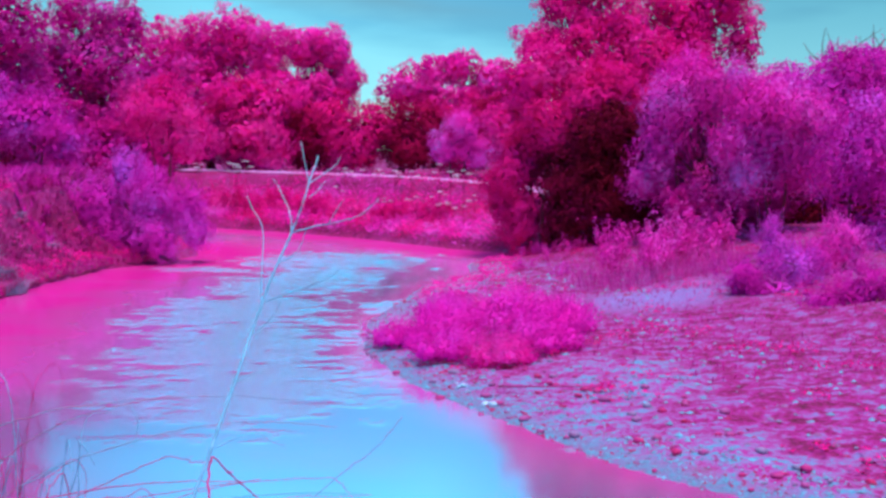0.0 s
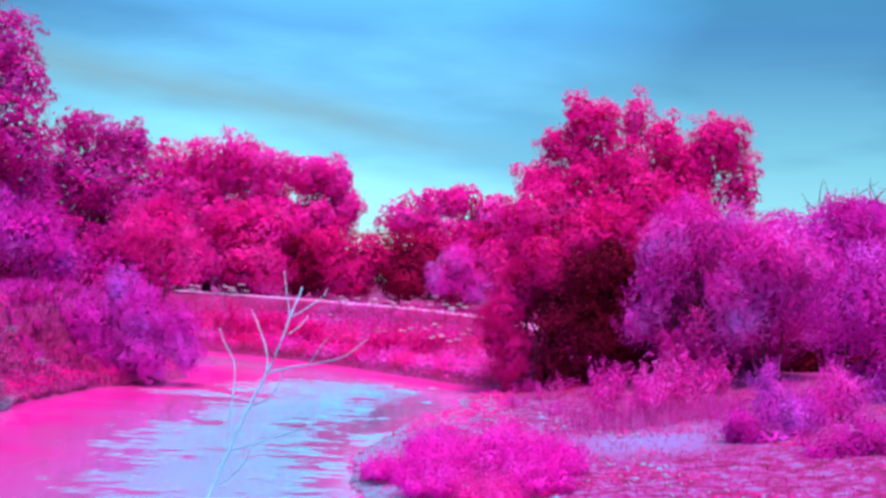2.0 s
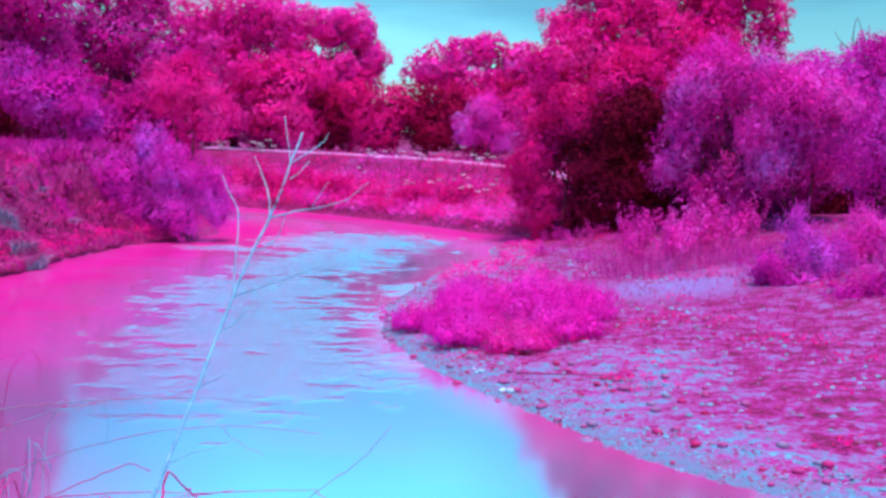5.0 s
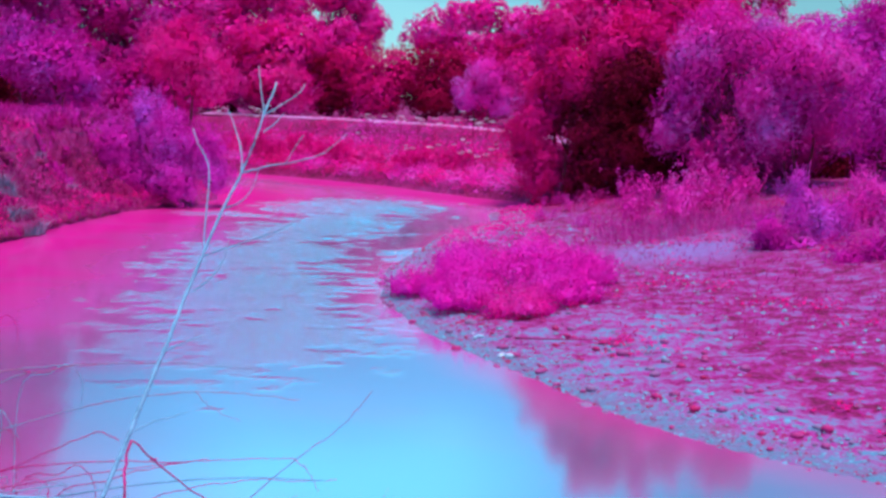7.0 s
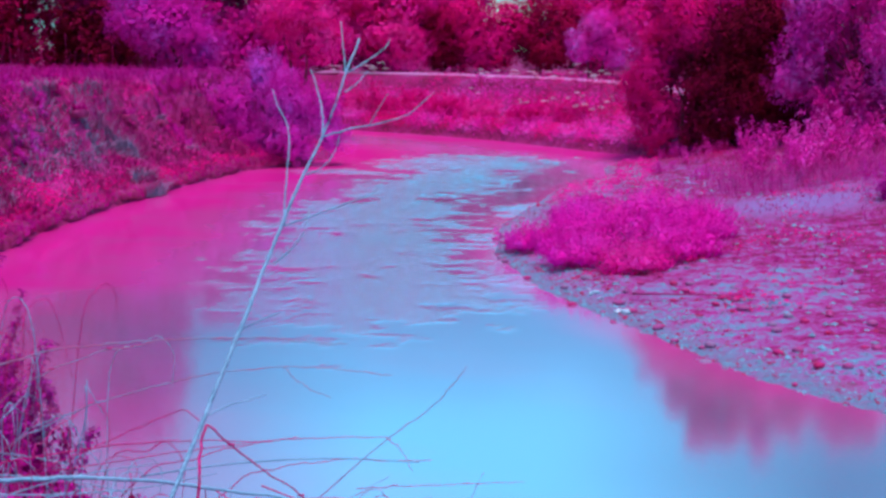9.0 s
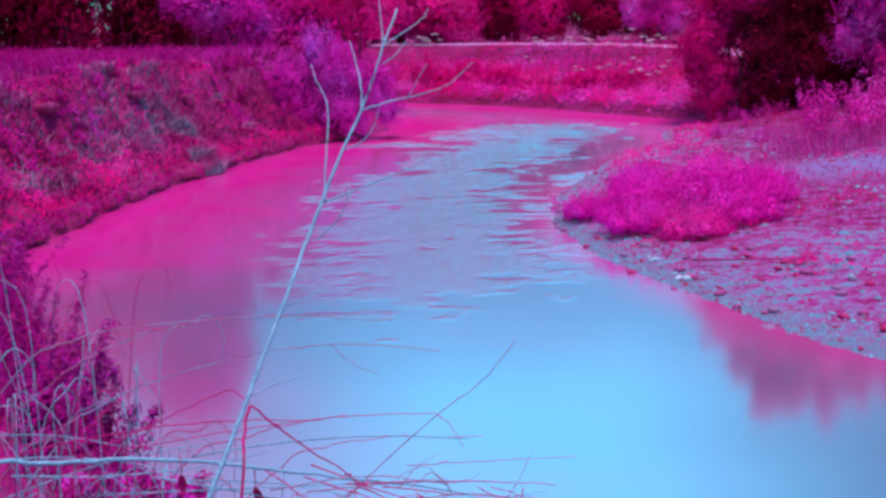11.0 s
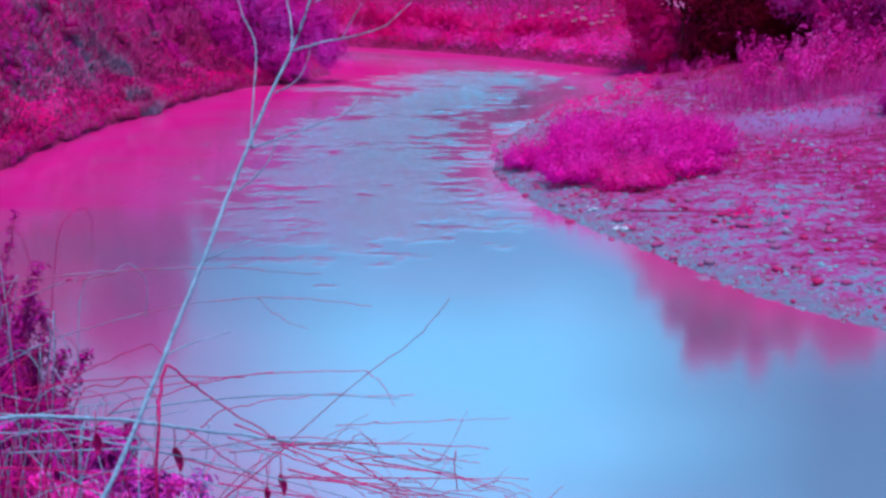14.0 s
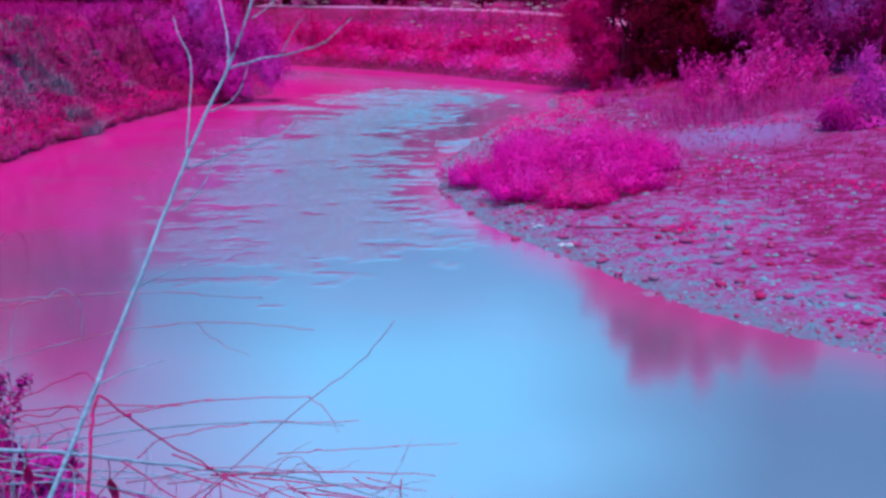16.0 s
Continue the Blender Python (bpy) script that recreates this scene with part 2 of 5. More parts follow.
def thing(name, x, y, z, label, category, group="", kind=""):
    ob = new(name)
    ob.empty_display_size = 0.2
    ob.matrix_world = pose(x, y, z)
    return tagged(ob, label, category, group, kind)


def smooth_path(points, steps=5):
    """A Catmull-Rom line through a few control points."""
    pts = [np.array(p, float) for p in points]
    pts = [2 * pts[0] - pts[1]] + pts + [2 * pts[-1] - pts[-2]]
    line = []
    for a, b, c, d in zip(pts, pts[1:], pts[2:], pts[3:]):
        for k in range(steps):
            u = k / steps
            line.append(0.5 * (2 * b + (c - a) * u + (2 * a - 5 * b + 4 * c - d) * u * u + (3 * b - a - 3 * c + d) * u ** 3))
    return np.array(line + [pts[-2]])


def tube(line, r0, r1, sides=6, bumps=0.0, rng=None):
    """Vertices and faces of a tapered tube along a line."""
    line = np.asarray(line, float)
    ahead = np.gradient(line, axis=0)
    ahead /= np.linalg.norm(ahead, axis=1)[:, None] + 1e-9
    up = np.where(np.abs(ahead[:, 2:3]) > 0.9, np.array([[1.0, 0, 0]]), np.array([[0, 0, 1.0]]))
    side = np.cross(ahead, up)
    side /= np.linalg.norm(side, axis=1)[:, None] + 1e-9
    over = np.cross(side, ahead)
    r = np.linspace(r0, r1, len(line))
    if bumps and rng is not None:
        r = r * (1 + bumps * rng.uniform(-1, 1, len(line)))
    a = np.arange(sides) * 2 * np.pi / sides
    ring = np.cos(a)[None, :, None] * side[:, None] + np.sin(a)[None, :, None] * over[:, None]
    verts = (line[:, None] + ring * r[:, None, None]).reshape(-1, 3)
    faces = [(i * sides + j, i * sides + (j + 1) % sides, (i + 1) * sides + (j + 1) % sides, (i + 1) * sides + j)
             for i in range(len(line) - 1) for j in range(sides)]
    faces += [tuple(range(sides))[::-1], tuple((len(line) - 1) * sides + j for j in range(sides))]
    return verts, faces


def joined(pieces):
    verts, faces, base = [], [], 0
    for v, f in pieces:
        verts.append(np.asarray(v))
        faces += [tuple(i + base for i in face) for face in f]
        base += len(v)
    return np.concatenate(verts), faces


def leaf_cards(name, rng, spots, sizes, lean, mat, narrow=0.5):
    """One mesh of folded leaves: at each spot a leaf of that size whose face turns roughly to lean."""
    n = len(spots)
    norm = lean + rng.normal(0, 0.30, (n, 3))
    norm /= np.linalg.norm(norm, axis=1)[:, None] + 1e-9
    along = np.cross(norm, rng.normal(0, 1, (n, 3)))
    along /= np.linalg.norm(along, axis=1)[:, None] + 1e-9
    across = np.cross(norm, along)
    s = np.asarray(sizes)[:, None]
    base, tip = spots - along * s * 0.5, spots + along * s * 0.5 - norm * s * 0.12
    left = spots + across * s * narrow * 0.5 + norm * s * 0.1
    right = spots - across * s * narrow * 0.5 + norm * s * 0.1
    co = np.stack([base, left, tip, right], 1).reshape(-1, 3)
    k = np.arange(n)[:, None] * 4
    tris = np.concatenate([k + [0, 2, 1], k + [0, 3, 2]], 1).reshape(-1, 3)
    me = bpy.data.meshes.new(name)
    me.vertices.add(len(co))
    me.vertices.foreach_set("co", co.astype(np.float32).ravel())
    me.loops.add(tris.size)
    me.loops.foreach_set("vertex_index", tris.astype(np.int32).ravel())
    me.polygons.add(len(tris))
    me.polygons.foreach_set("loop_start", np.arange(0, tris.size, 3, dtype=np.int32))
    me.materials.append(mat)
    me.update(calc_edges=True)
    return me


def crown_spots(rng, lobes, count, twig=0.12, per=10, hollow=0.7, top=0.0, bunch=0.42, plume=0.0):
    """Leaf places over round bunches that sit on the outer part of uneven lobes (x, y, z, rx, ry, rz)."""
    lobes = np.array(lobes, float)
    area = (lobes[:, 3] * lobes[:, 5]) + (lobes[:, 3] * lobes[:, 4])
    many = np.maximum(6, (area / bunch ** 2 * 2.4).astype(int))
    pick = np.repeat(np.arange(len(lobes)), many)
    d = rng.normal(0, 1, (len(pick), 3))
    d[:, 2] += top
    d /= np.linalg.norm(d, axis=1)[:, None]
    wob = np.array([noise.noise(Vector(v * 2.3 + k * 7.1)) for v, k in zip(d, pick)])
    r = (hollow + (1.05 - hollow) * rng.random(len(pick))) * (1 + 0.32 * wob)
    mid = lobes[pick, :3] + d * np.maximum(lobes[pick, 3:] - bunch * 0.5, 0.1) * r[:, None]
    wide = bunch * rng.uniform(0.4, 1.3, len(pick))
    chance = wide ** 2
    own = rng.choice(len(mid), count // per, p=chance / chance.sum())
    e = rng.normal(0, 1, (len(own), 3)) + d[own] * 0.7 + (0, 0, 0.35)
    e /= np.linalg.norm(e, axis=1)[:, None]
    ragged = np.array([noise.noise(Vector(v * 3.1 + k * 1.7)) for v, k in zip(e, own)])
    far = wide[own] * (0.72 + 0.28 * rng.random(len(own))) * (1 + 0.22 * ragged)
    spray = mid[own] + e * far[:, None] * (1.1, 1.1, 0.9)
    if plume:
        axis = e * 0.55 + (0, 0, 0.75) + rng.normal(0, 0.25, e.shape)
        axis /= np.linalg.norm(axis, axis=1)[:, None]
        u = np.tile(np.linspace(-0.35, 1.0, per), len(own))[:, None]
        length = plume * rng.uniform(0.5, 1.3, (len(own), 1))
        thin = twig * np.clip(1.1 - u, 0.12, 1)
        spots = np.repeat(spray, per, 0) + np.repeat(axis * length, per, 0) * u + rng.normal(0, 1, (len(own) * per, 3)) * thin
    else:
        spots = np.repeat(spray, per, 0) + rng.normal(0, twig * 0.7, (len(own) * per, 3))
    lean = np.repeat(e, per, 0) * 0.8 + np.repeat(d[own], per, 0) * 0.2 + (0, 0, 0.12)
    return spots, lean


def pushed(lobes, f):
    """Lobes f times as far from the river bend, and as much larger."""
    return [(x * f, 0.3 + (y - 0.3) * f, 3.67 + (z - 3.67) * f, rx * f, ry * f, rz * f) for x, y, z, rx, ry, rz in lobes]


def tree(name, seed, base, lobes, mat, label, leaves=16000, size=0.17, trunk=0.22, group="", category="tree", twig=0.12, stems=1, top=0.0, bunch=0.75, plume=0.0):
    """Tapered trunk, a limb into each lobe, and a crown of leaves; lobes are given in the world."""
    rng = np.random.default_rng(seed)
    bx, by, bz = base
    root = thing(name, bx, by, bz, label, category, group)
    rel = [(x - bx, y - by, z - bz, rx, ry, rz) for x, y, z, rx, ry, rz in lobes]
    top_z = max(l[2] for l in rel)
    cx, cy = np.mean([l[0] for l in rel]), np.mean([l[1] for l in rel])
    for k in range(stems):
        ang = k * 2.4 + seed
        off = 0.0 if stems == 1 else 0.25 + 0.1 * k
        line = smooth_path([(off * math.cos(ang), off * math.sin(ang), -0.3), (cx * 0.2 + off * 1.3 * math.cos(ang), cy * 0.2 + off * 1.3 * math.sin(ang), top_z * 0.3),
                            (cx * 0.6 + off * 2 * math.cos(ang), cy * 0.6, top_z * 0.65), (cx, cy, top_z * 0.95)], 4)
        part("trunk", mesh_of("trunk", *tube(line, trunk / (1 if stems == 1 else 1.6), trunk * 0.25, 8, 0.08, rng), BARK, True), root)
    for x, y, z, rx, ry, rz in rel:
        start = np.array((cx * 0.35, cy * 0.35, min(z * 0.55, top_z * 0.5)))
        bend = (start + (x, y, z)) / 2 + rng.normal(0, 0.15, 3) + (0, 0, 0.15 * rz)
        line = smooth_path([start, bend, (x, y, z + rz * 0.3)], 4)
        part("limb", mesh_of("limb", *tube(line, trunk * 0.45, trunk * 0.08, 6), BARK, True), root)
    spots, lean = crown_spots(rng, rel, int(leaves * (1.15 if by < 58 else 1.0)), twig=twig, top=top, bunch=bunch, plume=plume, per=22 if plume else 10)
    lump = np.array(rel)
    own = rng.choice(len(lump), int(leaves * 0.23), p=(lump[:, 3] * lump[:, 5]) / (lump[:, 3] * lump[:, 5]).sum())
    face = rng.normal(0, 1, (len(own), 3))
    face /= np.linalg.norm(face, axis=1)[:, None]
    inner = lump[own, :3] + face * lump[own, 3:] * 0.76 * rng.random((len(own), 1)) ** 0.35
    part("inner_foliage", leaf_cards("inner_foliage", rng, inner, size * 1.5 * rng.uniform(0.7, 1.3, len(inner)), face + (0, 0, 0.4), mat, 0.7), root)
    part("crown", leaf_cards("crown", rng, spots, size * (0.72 if plume else 0.80) * rng.uniform(0.6, 1.3, len(spots)), lean, mat), root)
    return root


# ---- ground and water ----
OWN_SHORE = [(60, -4), (24, 1.0), (10, 3.2), (3, 4.6), (0, 5.6), (-2.0, 6.9), (-4.2, 9.2), (-6.8, 12.6), (-9.3, 16.0)]
LEFT_SHORE = [(-11.0, 18.7), (-11.3, 21.8), (-11.7, 24.8), (-11.8, 30.4), (-11.5, 36.0), (-10.5, 38.2), (-9.9, 41.4), (-11.5, 44.5), (-18, 47.5), (-40, 52), (-90, 60)]
FAR_SHORE = [(-90, 78), (-40, 68), (-20, 59.5), (-12.5, 56), (-8.8, 53.9), (-4.9, 50.6), (-2.5, 47.8), (-0.5, 45.6), (0.6, 45.0), (2.0, 44.5)]
BAR_SHORE = [(2.0, 44.1), (0.9, 43.1), (-0.2, 41.6), (-0.6, 39.4), (-0.4, 36.6), (-1.7, 33.0), (-2.0, 30.0), (-2.5, 25.8), (-2.2, 22.0), (-1.15, 19.0), (-0.1, 17.1), (0.9, 15.4), (1.6, 14.2), (2.6, 13.1), (6, 10.6), (14, 8.4), (28, 6), (60, 3)]
PROFILES = (
    ((0, 0.0), (0.7, 0.5), (1.8, 1.3), (2.8, 1.95), (3.8, 2.25), (20, 2.5), (200, 3)),
    ((0, 0.0), (0.10, 0.32), (0.5, 0.46), (1.3, 0.70), (1.9, 1.05), (2.4, 1.75), (2.75, 2.35), (3.3, 2.62), (8, 2.75), (200, 3)),
    ((0, 0.0), (0.12, 0.28), (0.5, 0.45), (3.0, 0.85), (5.8, 1.55), (6.4, 2.25), (7.0, 2.42), (30, 2.45), (200, 3)),
    ((0, 0.0), (0.7, 0.10), (3.0, 0.28), (8, 0.5), (14, 0.9), (20, 2.0), (30, 2.4), (200, 3)),
)


def shore_gap(x, y):
    """Distance to each of the four shores, and whether a place lies in the river."""
    shores = (OWN_SHORE, LEFT_SHORE, FAR_SHORE, BAR_SHORE)
    ring = [p for s in shores for p in s]
    owner = [k for k, s in enumerate(shores) for _ in s]
    gaps = np.full((4, len(x)), 1e9)
    inside = np.zeros(len(x), bool)
    for k, (a, b) in enumerate(zip(ring, ring[1:] + ring[:1])):
        ax, ay, bx, by = *a, *b
        if k not in (len(OWN_SHORE) + len(LEFT_SHORE) - 1, len(ring) - 1):
            u = np.clip(((x - ax) * (bx - ax) + (y - ay) * (by - ay)) / ((bx - ax) ** 2 + (by - ay) ** 2), 0, 1)
            d = np.hypot(x - ax - u * (bx - ax), y - ay - u * (by - ay))
            gaps[owner[k]] = np.minimum(gaps[owner[k]], d)
        cross = (ay > y) != (by > y)
        inside ^= cross & (x < (bx - ax) * (y - ay) / (by - ay + 1e-12) + ax)
    return gaps, inside


def rough_noise(x, y, scale, octaves=3):
    return np.array([noise.fractal(Vector((a * scale, b * scale, 0.3)), 1.0, 2.0, octaves) for a, b in zip(x, y)])


def ground_height(x, y, rough=True):
    x, y = np.atleast_1d(np.asarray(x, float)), np.atleast_1d(np.asarray(y, float))
    gaps, inside = shore_gap(x, y)
    d = gaps.min(0)
    near = 1.0 / (gaps + 0.25) ** 4
    near /= near.sum(0)
    jag = rough_noise(x, y, 0.55) if rough else 0 * x
    fine = rough_noise(x, y, 2.3) if rough else 0 * x
    push = np.clip(d + (jag * 0.45 + fine * 0.15) * (near[0] + 1.7 * near[1] + 0.5 * near[2]) * np.clip(d, 0, 1), 0, None)
    h = sum(near[k] * np.interp(push, *zip(*PROFILES[k])) for k in range(4))
    h = h + (0.05 * jag + 0.035 * fine) * np.clip(d * 1.5, 0, 1) * (1 + near[1] * 1.3)
    h = np.where(inside, -np.minimum(d * 0.3, 1.0), np.maximum(h, np.minimum(d * 0.08, 0.01)))
    return h, near, d, inside


def stretch(a, b, step, far):
    mid = np.arange(a, b + step / 2, step)
    grow = np.cumsum(step * 1.35 ** np.arange(1, 40))
    grow = grow[grow < far]
    return np.concatenate([(a - grow)[::-1], mid, b + grow, ])


def grid_mesh(name, xs, ys, z, mat):
    nx, ny = len(xs), len(ys)
    gx, gy = np.meshgrid(xs, ys)
    co = np.stack([gx.ravel(), gy.ravel(), z], 1)
    i = (np.arange(ny - 1)[:, None] * nx + np.arange(nx - 1)).ravel()
    me = mesh_of(name, co, np.stack([i, i + 1, i + nx + 1, i + nx], 1), mat, True)
    return me


xs, ys = stretch(-24, 16, 0.22, 1600), stretch(-2, 62, 0.22, 1600)
gx, gy = (g.ravel() for g in np.meshgrid(xs, ys))
gh, gnear, gd, gin = ground_height(gx, gy)
ground = new("ground", grid_mesh("ground", xs, ys, gh, GROUND))
tagged(ground, "pink and violet river banks with a low gravel bar", "ground", kind="structure")
sandy = np.clip(1.5 - np.hypot((gx - 3.9) / 1.9, (gy - 27.0 - 0.45 * (gx - 3.9)) / 1.9), 0, 1)
for key, value in (("bar", gnear[3] * (gd < 14) * np.clip((41 - gy) / 3, 0, 1)), ("sand", sandy), ("inland", np.clip((gd - 0.4) / 6.5, 0, 1) - 0.32 * np.clip(1.4 - np.hypot((gx - 2.5) / 1.2, (gy - 19.2) / 2.6), 0, 1)), ("wet", np.clip(1.2 - gd / 0.55, 0, 1) * (gnear[3] > 0.4) * np.clip((31 - gy) / 5, 0.0, 1) * ~gin)):
    layer = ground.data.attributes.new(key, "FLOAT", "POINT")
    layer.data.foreach_set("value", value.astype(np.float32))


def riffle_strength(x, y):
    """Shallow broken water: ragged tongues beside and above the bar."""
    out = np.full_like(x, -9.0)
    for cx, cy, rx, ry, tilt in ((-5.2, 40.2, 2.7, 3.4, 0.05), (-5.2, 34.0, 2.0, 5.0, 0.12), (-5.6, 27.6, 1.9, 3.4, 0.1), (-4.7, 22.6, 1.7, 3.6, 0.12), (-8.6, 36.6, 1.5, 0.8, 0.0), (-3.6, 18.4, 1.9, 3.0, 0.1), (-1.9, 28.6, 1.0, 1.2, 0.0)):
        out = np.maximum(out, 1.0 - np.hypot((x - cx - tilt * (y - cy)) / rx, (y - cy) / ry))
    streak = np.array([noise.fractal(Vector((a * 1.0, b * 1.7, 4.0)), 0.6, 2.2, 7) if o > -1.2 else 0.0 for a, b, o in zip(x, y, out)])
    return np.clip((out + streak * 0.78 + 0.06) * 3.0, 0, 1) * np.interp(y, (15.5, 20, 25), (0.15, 0.5, 1.0))


wx, wy = stretch(-11, 1.5, 0.09, 120), stretch(13, 47, 0.12, 60)
mx, my = (g.ravel() for g in np.meshgrid(wx, wy))
rif = riffle_strength(mx, my)
swell = np.array([noise.fractal(Vector((a * 3.4, b * 4.6, 9.0)), 1.0, 2.0, 3) if r > 0 else 0.0 for a, b, r in zip(mx, my, rif)])
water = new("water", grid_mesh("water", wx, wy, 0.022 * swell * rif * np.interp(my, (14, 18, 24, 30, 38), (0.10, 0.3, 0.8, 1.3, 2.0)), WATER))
tagged(water, "slow muddy river mirroring the pale sky", "river", kind="structure")
# distance from each shore sets the painted pink of the margins
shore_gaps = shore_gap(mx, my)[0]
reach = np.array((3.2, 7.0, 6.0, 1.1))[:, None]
margin_tint = (np.clip(1.15 - shore_gaps / reach, 0, 1) * np.array((0.6, 1.0, 1.0, 0.6))[:, None]).max(0)
for key, value in (("riffle", rif), ("margin_tint", margin_tint * margin_tint * (3 - 2 * margin_tint))):
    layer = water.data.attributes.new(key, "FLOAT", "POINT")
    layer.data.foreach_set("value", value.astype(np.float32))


def far_track():
    """A worn pale track along the lip of the far bank."""
    line = np.array([p for p in FAR_SHORE if -26 < p[0] < -0.4], float)
    line = smooth_path([(x, y, 0) for x, y in line], 8)[:, :2]
    out = np.stack([-np.gradient(line[:, 1]), np.gradient(line[:, 0])], 1)
    out /= np.linalg.norm(out, axis=1)[:, None]
    rows = [line + out * d for d in (7.3, 8.0, 9.0, 10.2)]
    co = np.concatenate([np.column_stack([r, ground_height(r[:, 0], r[:, 1], False)[0] + lift]) for r, lift in zip(rows, (0.05, 0.13, 0.13, 0.05))])
    n = len(line)
    faces = [(r * n + i, r * n + i + 1, (r + 1) * n + i + 1, (r + 1) * n + i) for r in range(3) for i in range(n - 1)]
    return mesh_of("track", co, faces, TRACK, True)


tagged(new("track", far_track()), "pale worn track along the top of the far bank", "path", kind="structure")


def ground_z(x, y):
    return float(ground_height(x, y)[0][0])


# ---- trees and bushes ----
tree("tree", 3, (5.2, 45.0, 0.55), [
    (3.3, 45, 9.9, 0.85, 0.9, 1.35), (4.2, 45, 9.7, 0.62, 0.8, 1.0), (5.25, 45, 10.1, 0.55, 0.7, 1.2), (6.3, 45, 9.3, 0.95, 0.9, 1.2), (7.2, 45, 8.7, 0.9, 0.9, 1.0), (7.9, 45, 9.2, 0.9, 0.9, 1.5), (8.6, 45, 9.3, 0.65, 0.8, 1.4),
    (9.2, 45, 7.9, 0.75, 1.0, 1.2), (2.4, 45, 9.0, 0.55, 0.7, 0.75), (1.8, 45, 7.7, 0.8, 1.0, 1.0), (4.7, 44.8, 8.3, 1.5, 1.3, 1.0), (3.5, 45, 8.6, 1.0, 0.9, 1.0), (6.9, 44.9, 7.7, 1.4, 1.3, 1.1),
    (3.0, 44.6, 6.8, 1.9, 2.0, 1.7), (5.2, 44.4, 6.7, 2.0, 2.0, 1.9), (7.4, 44.7, 6.4, 1.8, 1.9, 1.8), (5.0, 44.5, 3.6, 2.6, 1.8, 2.4),
    (1.6, 43.4, 6.0, 1.3, 1.2, 1.3), (4.6, 43.1, 5.9, 1.6, 1.2, 1.2), (0.8, 43.4, 4.4, 1.0, 1.0, 1.3)], LEAF_PINK, "tall pink tree with a knobbly divided top", 56000, 0.16, 0.28, bunch=0.45, top=0.1)
# the shade under the tall tree is put into this bush's dark leaves
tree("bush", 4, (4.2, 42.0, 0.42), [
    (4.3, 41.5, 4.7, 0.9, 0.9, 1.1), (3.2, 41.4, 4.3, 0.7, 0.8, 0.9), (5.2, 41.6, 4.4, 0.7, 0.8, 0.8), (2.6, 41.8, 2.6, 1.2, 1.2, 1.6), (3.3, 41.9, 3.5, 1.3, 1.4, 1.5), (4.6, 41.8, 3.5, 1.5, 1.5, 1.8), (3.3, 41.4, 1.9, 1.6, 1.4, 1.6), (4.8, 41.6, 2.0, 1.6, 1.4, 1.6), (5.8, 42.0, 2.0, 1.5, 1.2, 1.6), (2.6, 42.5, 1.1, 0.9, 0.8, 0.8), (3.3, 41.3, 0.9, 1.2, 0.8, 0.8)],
    LEAF_SHADE, "dense thorn bush under the tall tree, its shade in the maroon colour", 36000, 0.12, 0.16, category="bush", stems=3)
tree("bush", 44, (1.8, 42.4, 0.5), [(3.7, 42.3, 5.6, 1.1, 0.9, 0.9), (2.2, 42.2, 4.5, 1.1, 1.0, 1.1), (5.0, 42.4, 5.3, 0.9, 0.8, 0.8), (1.2, 42.6, 3.3, 1.0, 0.9, 1.3), (0.7, 42.8, 1.9, 0.8, 0.8, 1.0), (1.3, 42.2, 1.3, 0.7, 0.8, 0.9)],
    LEAF_RED, "crimson thorn bush under the tall tree", 24000, 0.12, 0.12, category="bush", stems=3)
# bush added below the willows; its near-black leaves carry their shade
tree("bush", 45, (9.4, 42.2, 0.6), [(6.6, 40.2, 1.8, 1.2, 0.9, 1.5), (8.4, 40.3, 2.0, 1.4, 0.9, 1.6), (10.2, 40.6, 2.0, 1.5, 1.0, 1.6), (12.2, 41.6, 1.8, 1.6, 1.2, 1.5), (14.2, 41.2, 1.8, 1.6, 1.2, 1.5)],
    LEAF_SHADE, "understorey added below the willows, their shade in its maroon colour", 20000, 0.16, 0.12, category="bush", stems=3)
def willow_lobes(seed, count, x0, x1, y, low, tops):
    """Small uneven lobes under a skyline given as (x, z) pairs."""
    t = np.random.default_rng(seed)
    made = []
    for k in range(count):
        x, r = x0 + (x1 - x0) * (k + t.uniform(0.1, 0.9)) / count, t.uniform(0.38, 0.72)
        top = float(np.interp(x, *zip(*tops))) - r * 1.2
        z = top if k % 2 else t.uniform(low, top)
        made.append((x, y + t.uniform(-0.4, 0.4), z, r, r, r * t.uniform(1.0, 1.7)))
    return made


WILLOW_TOPS = ((5.0, 5.2), (5.4, 5.9), (6.5, 6.7), (7.2, 6.3), (7.8, 6.5), (8.6, 5.6), (9.4, 5.1))
tree("bush", 5, (6.6, 39.4, 0.4), willow_lobes(1, 15, 5.0, 9.3, 39.0, 2.6, WILLOW_TOPS), LEAF_LILAC, "tall pale lilac willow bush on the bar", 26000, 0.115, 0.12, "willow bushes on the bar", "bush", stems=3, plume=0.45, bunch=0.42)
tree("bush", 46, (7.4, 39.9, 0.4), willow_lobes(2, 12, 5.3, 9.6, 39.7, 1.8, WILLOW_TOPS) + [(6.4, 40.4, 4.0, 1.3, 0.8, 1.5), (8.2, 40.5, 3.8, 1.3, 0.8, 1.5)], LEAF_MAGENTA, "magenta willow bush among the lilac willows", 24000, 0.12, 0.10, "willow bushes on the bar", "bush", stems=3, plume=0.4, bunch=0.42)
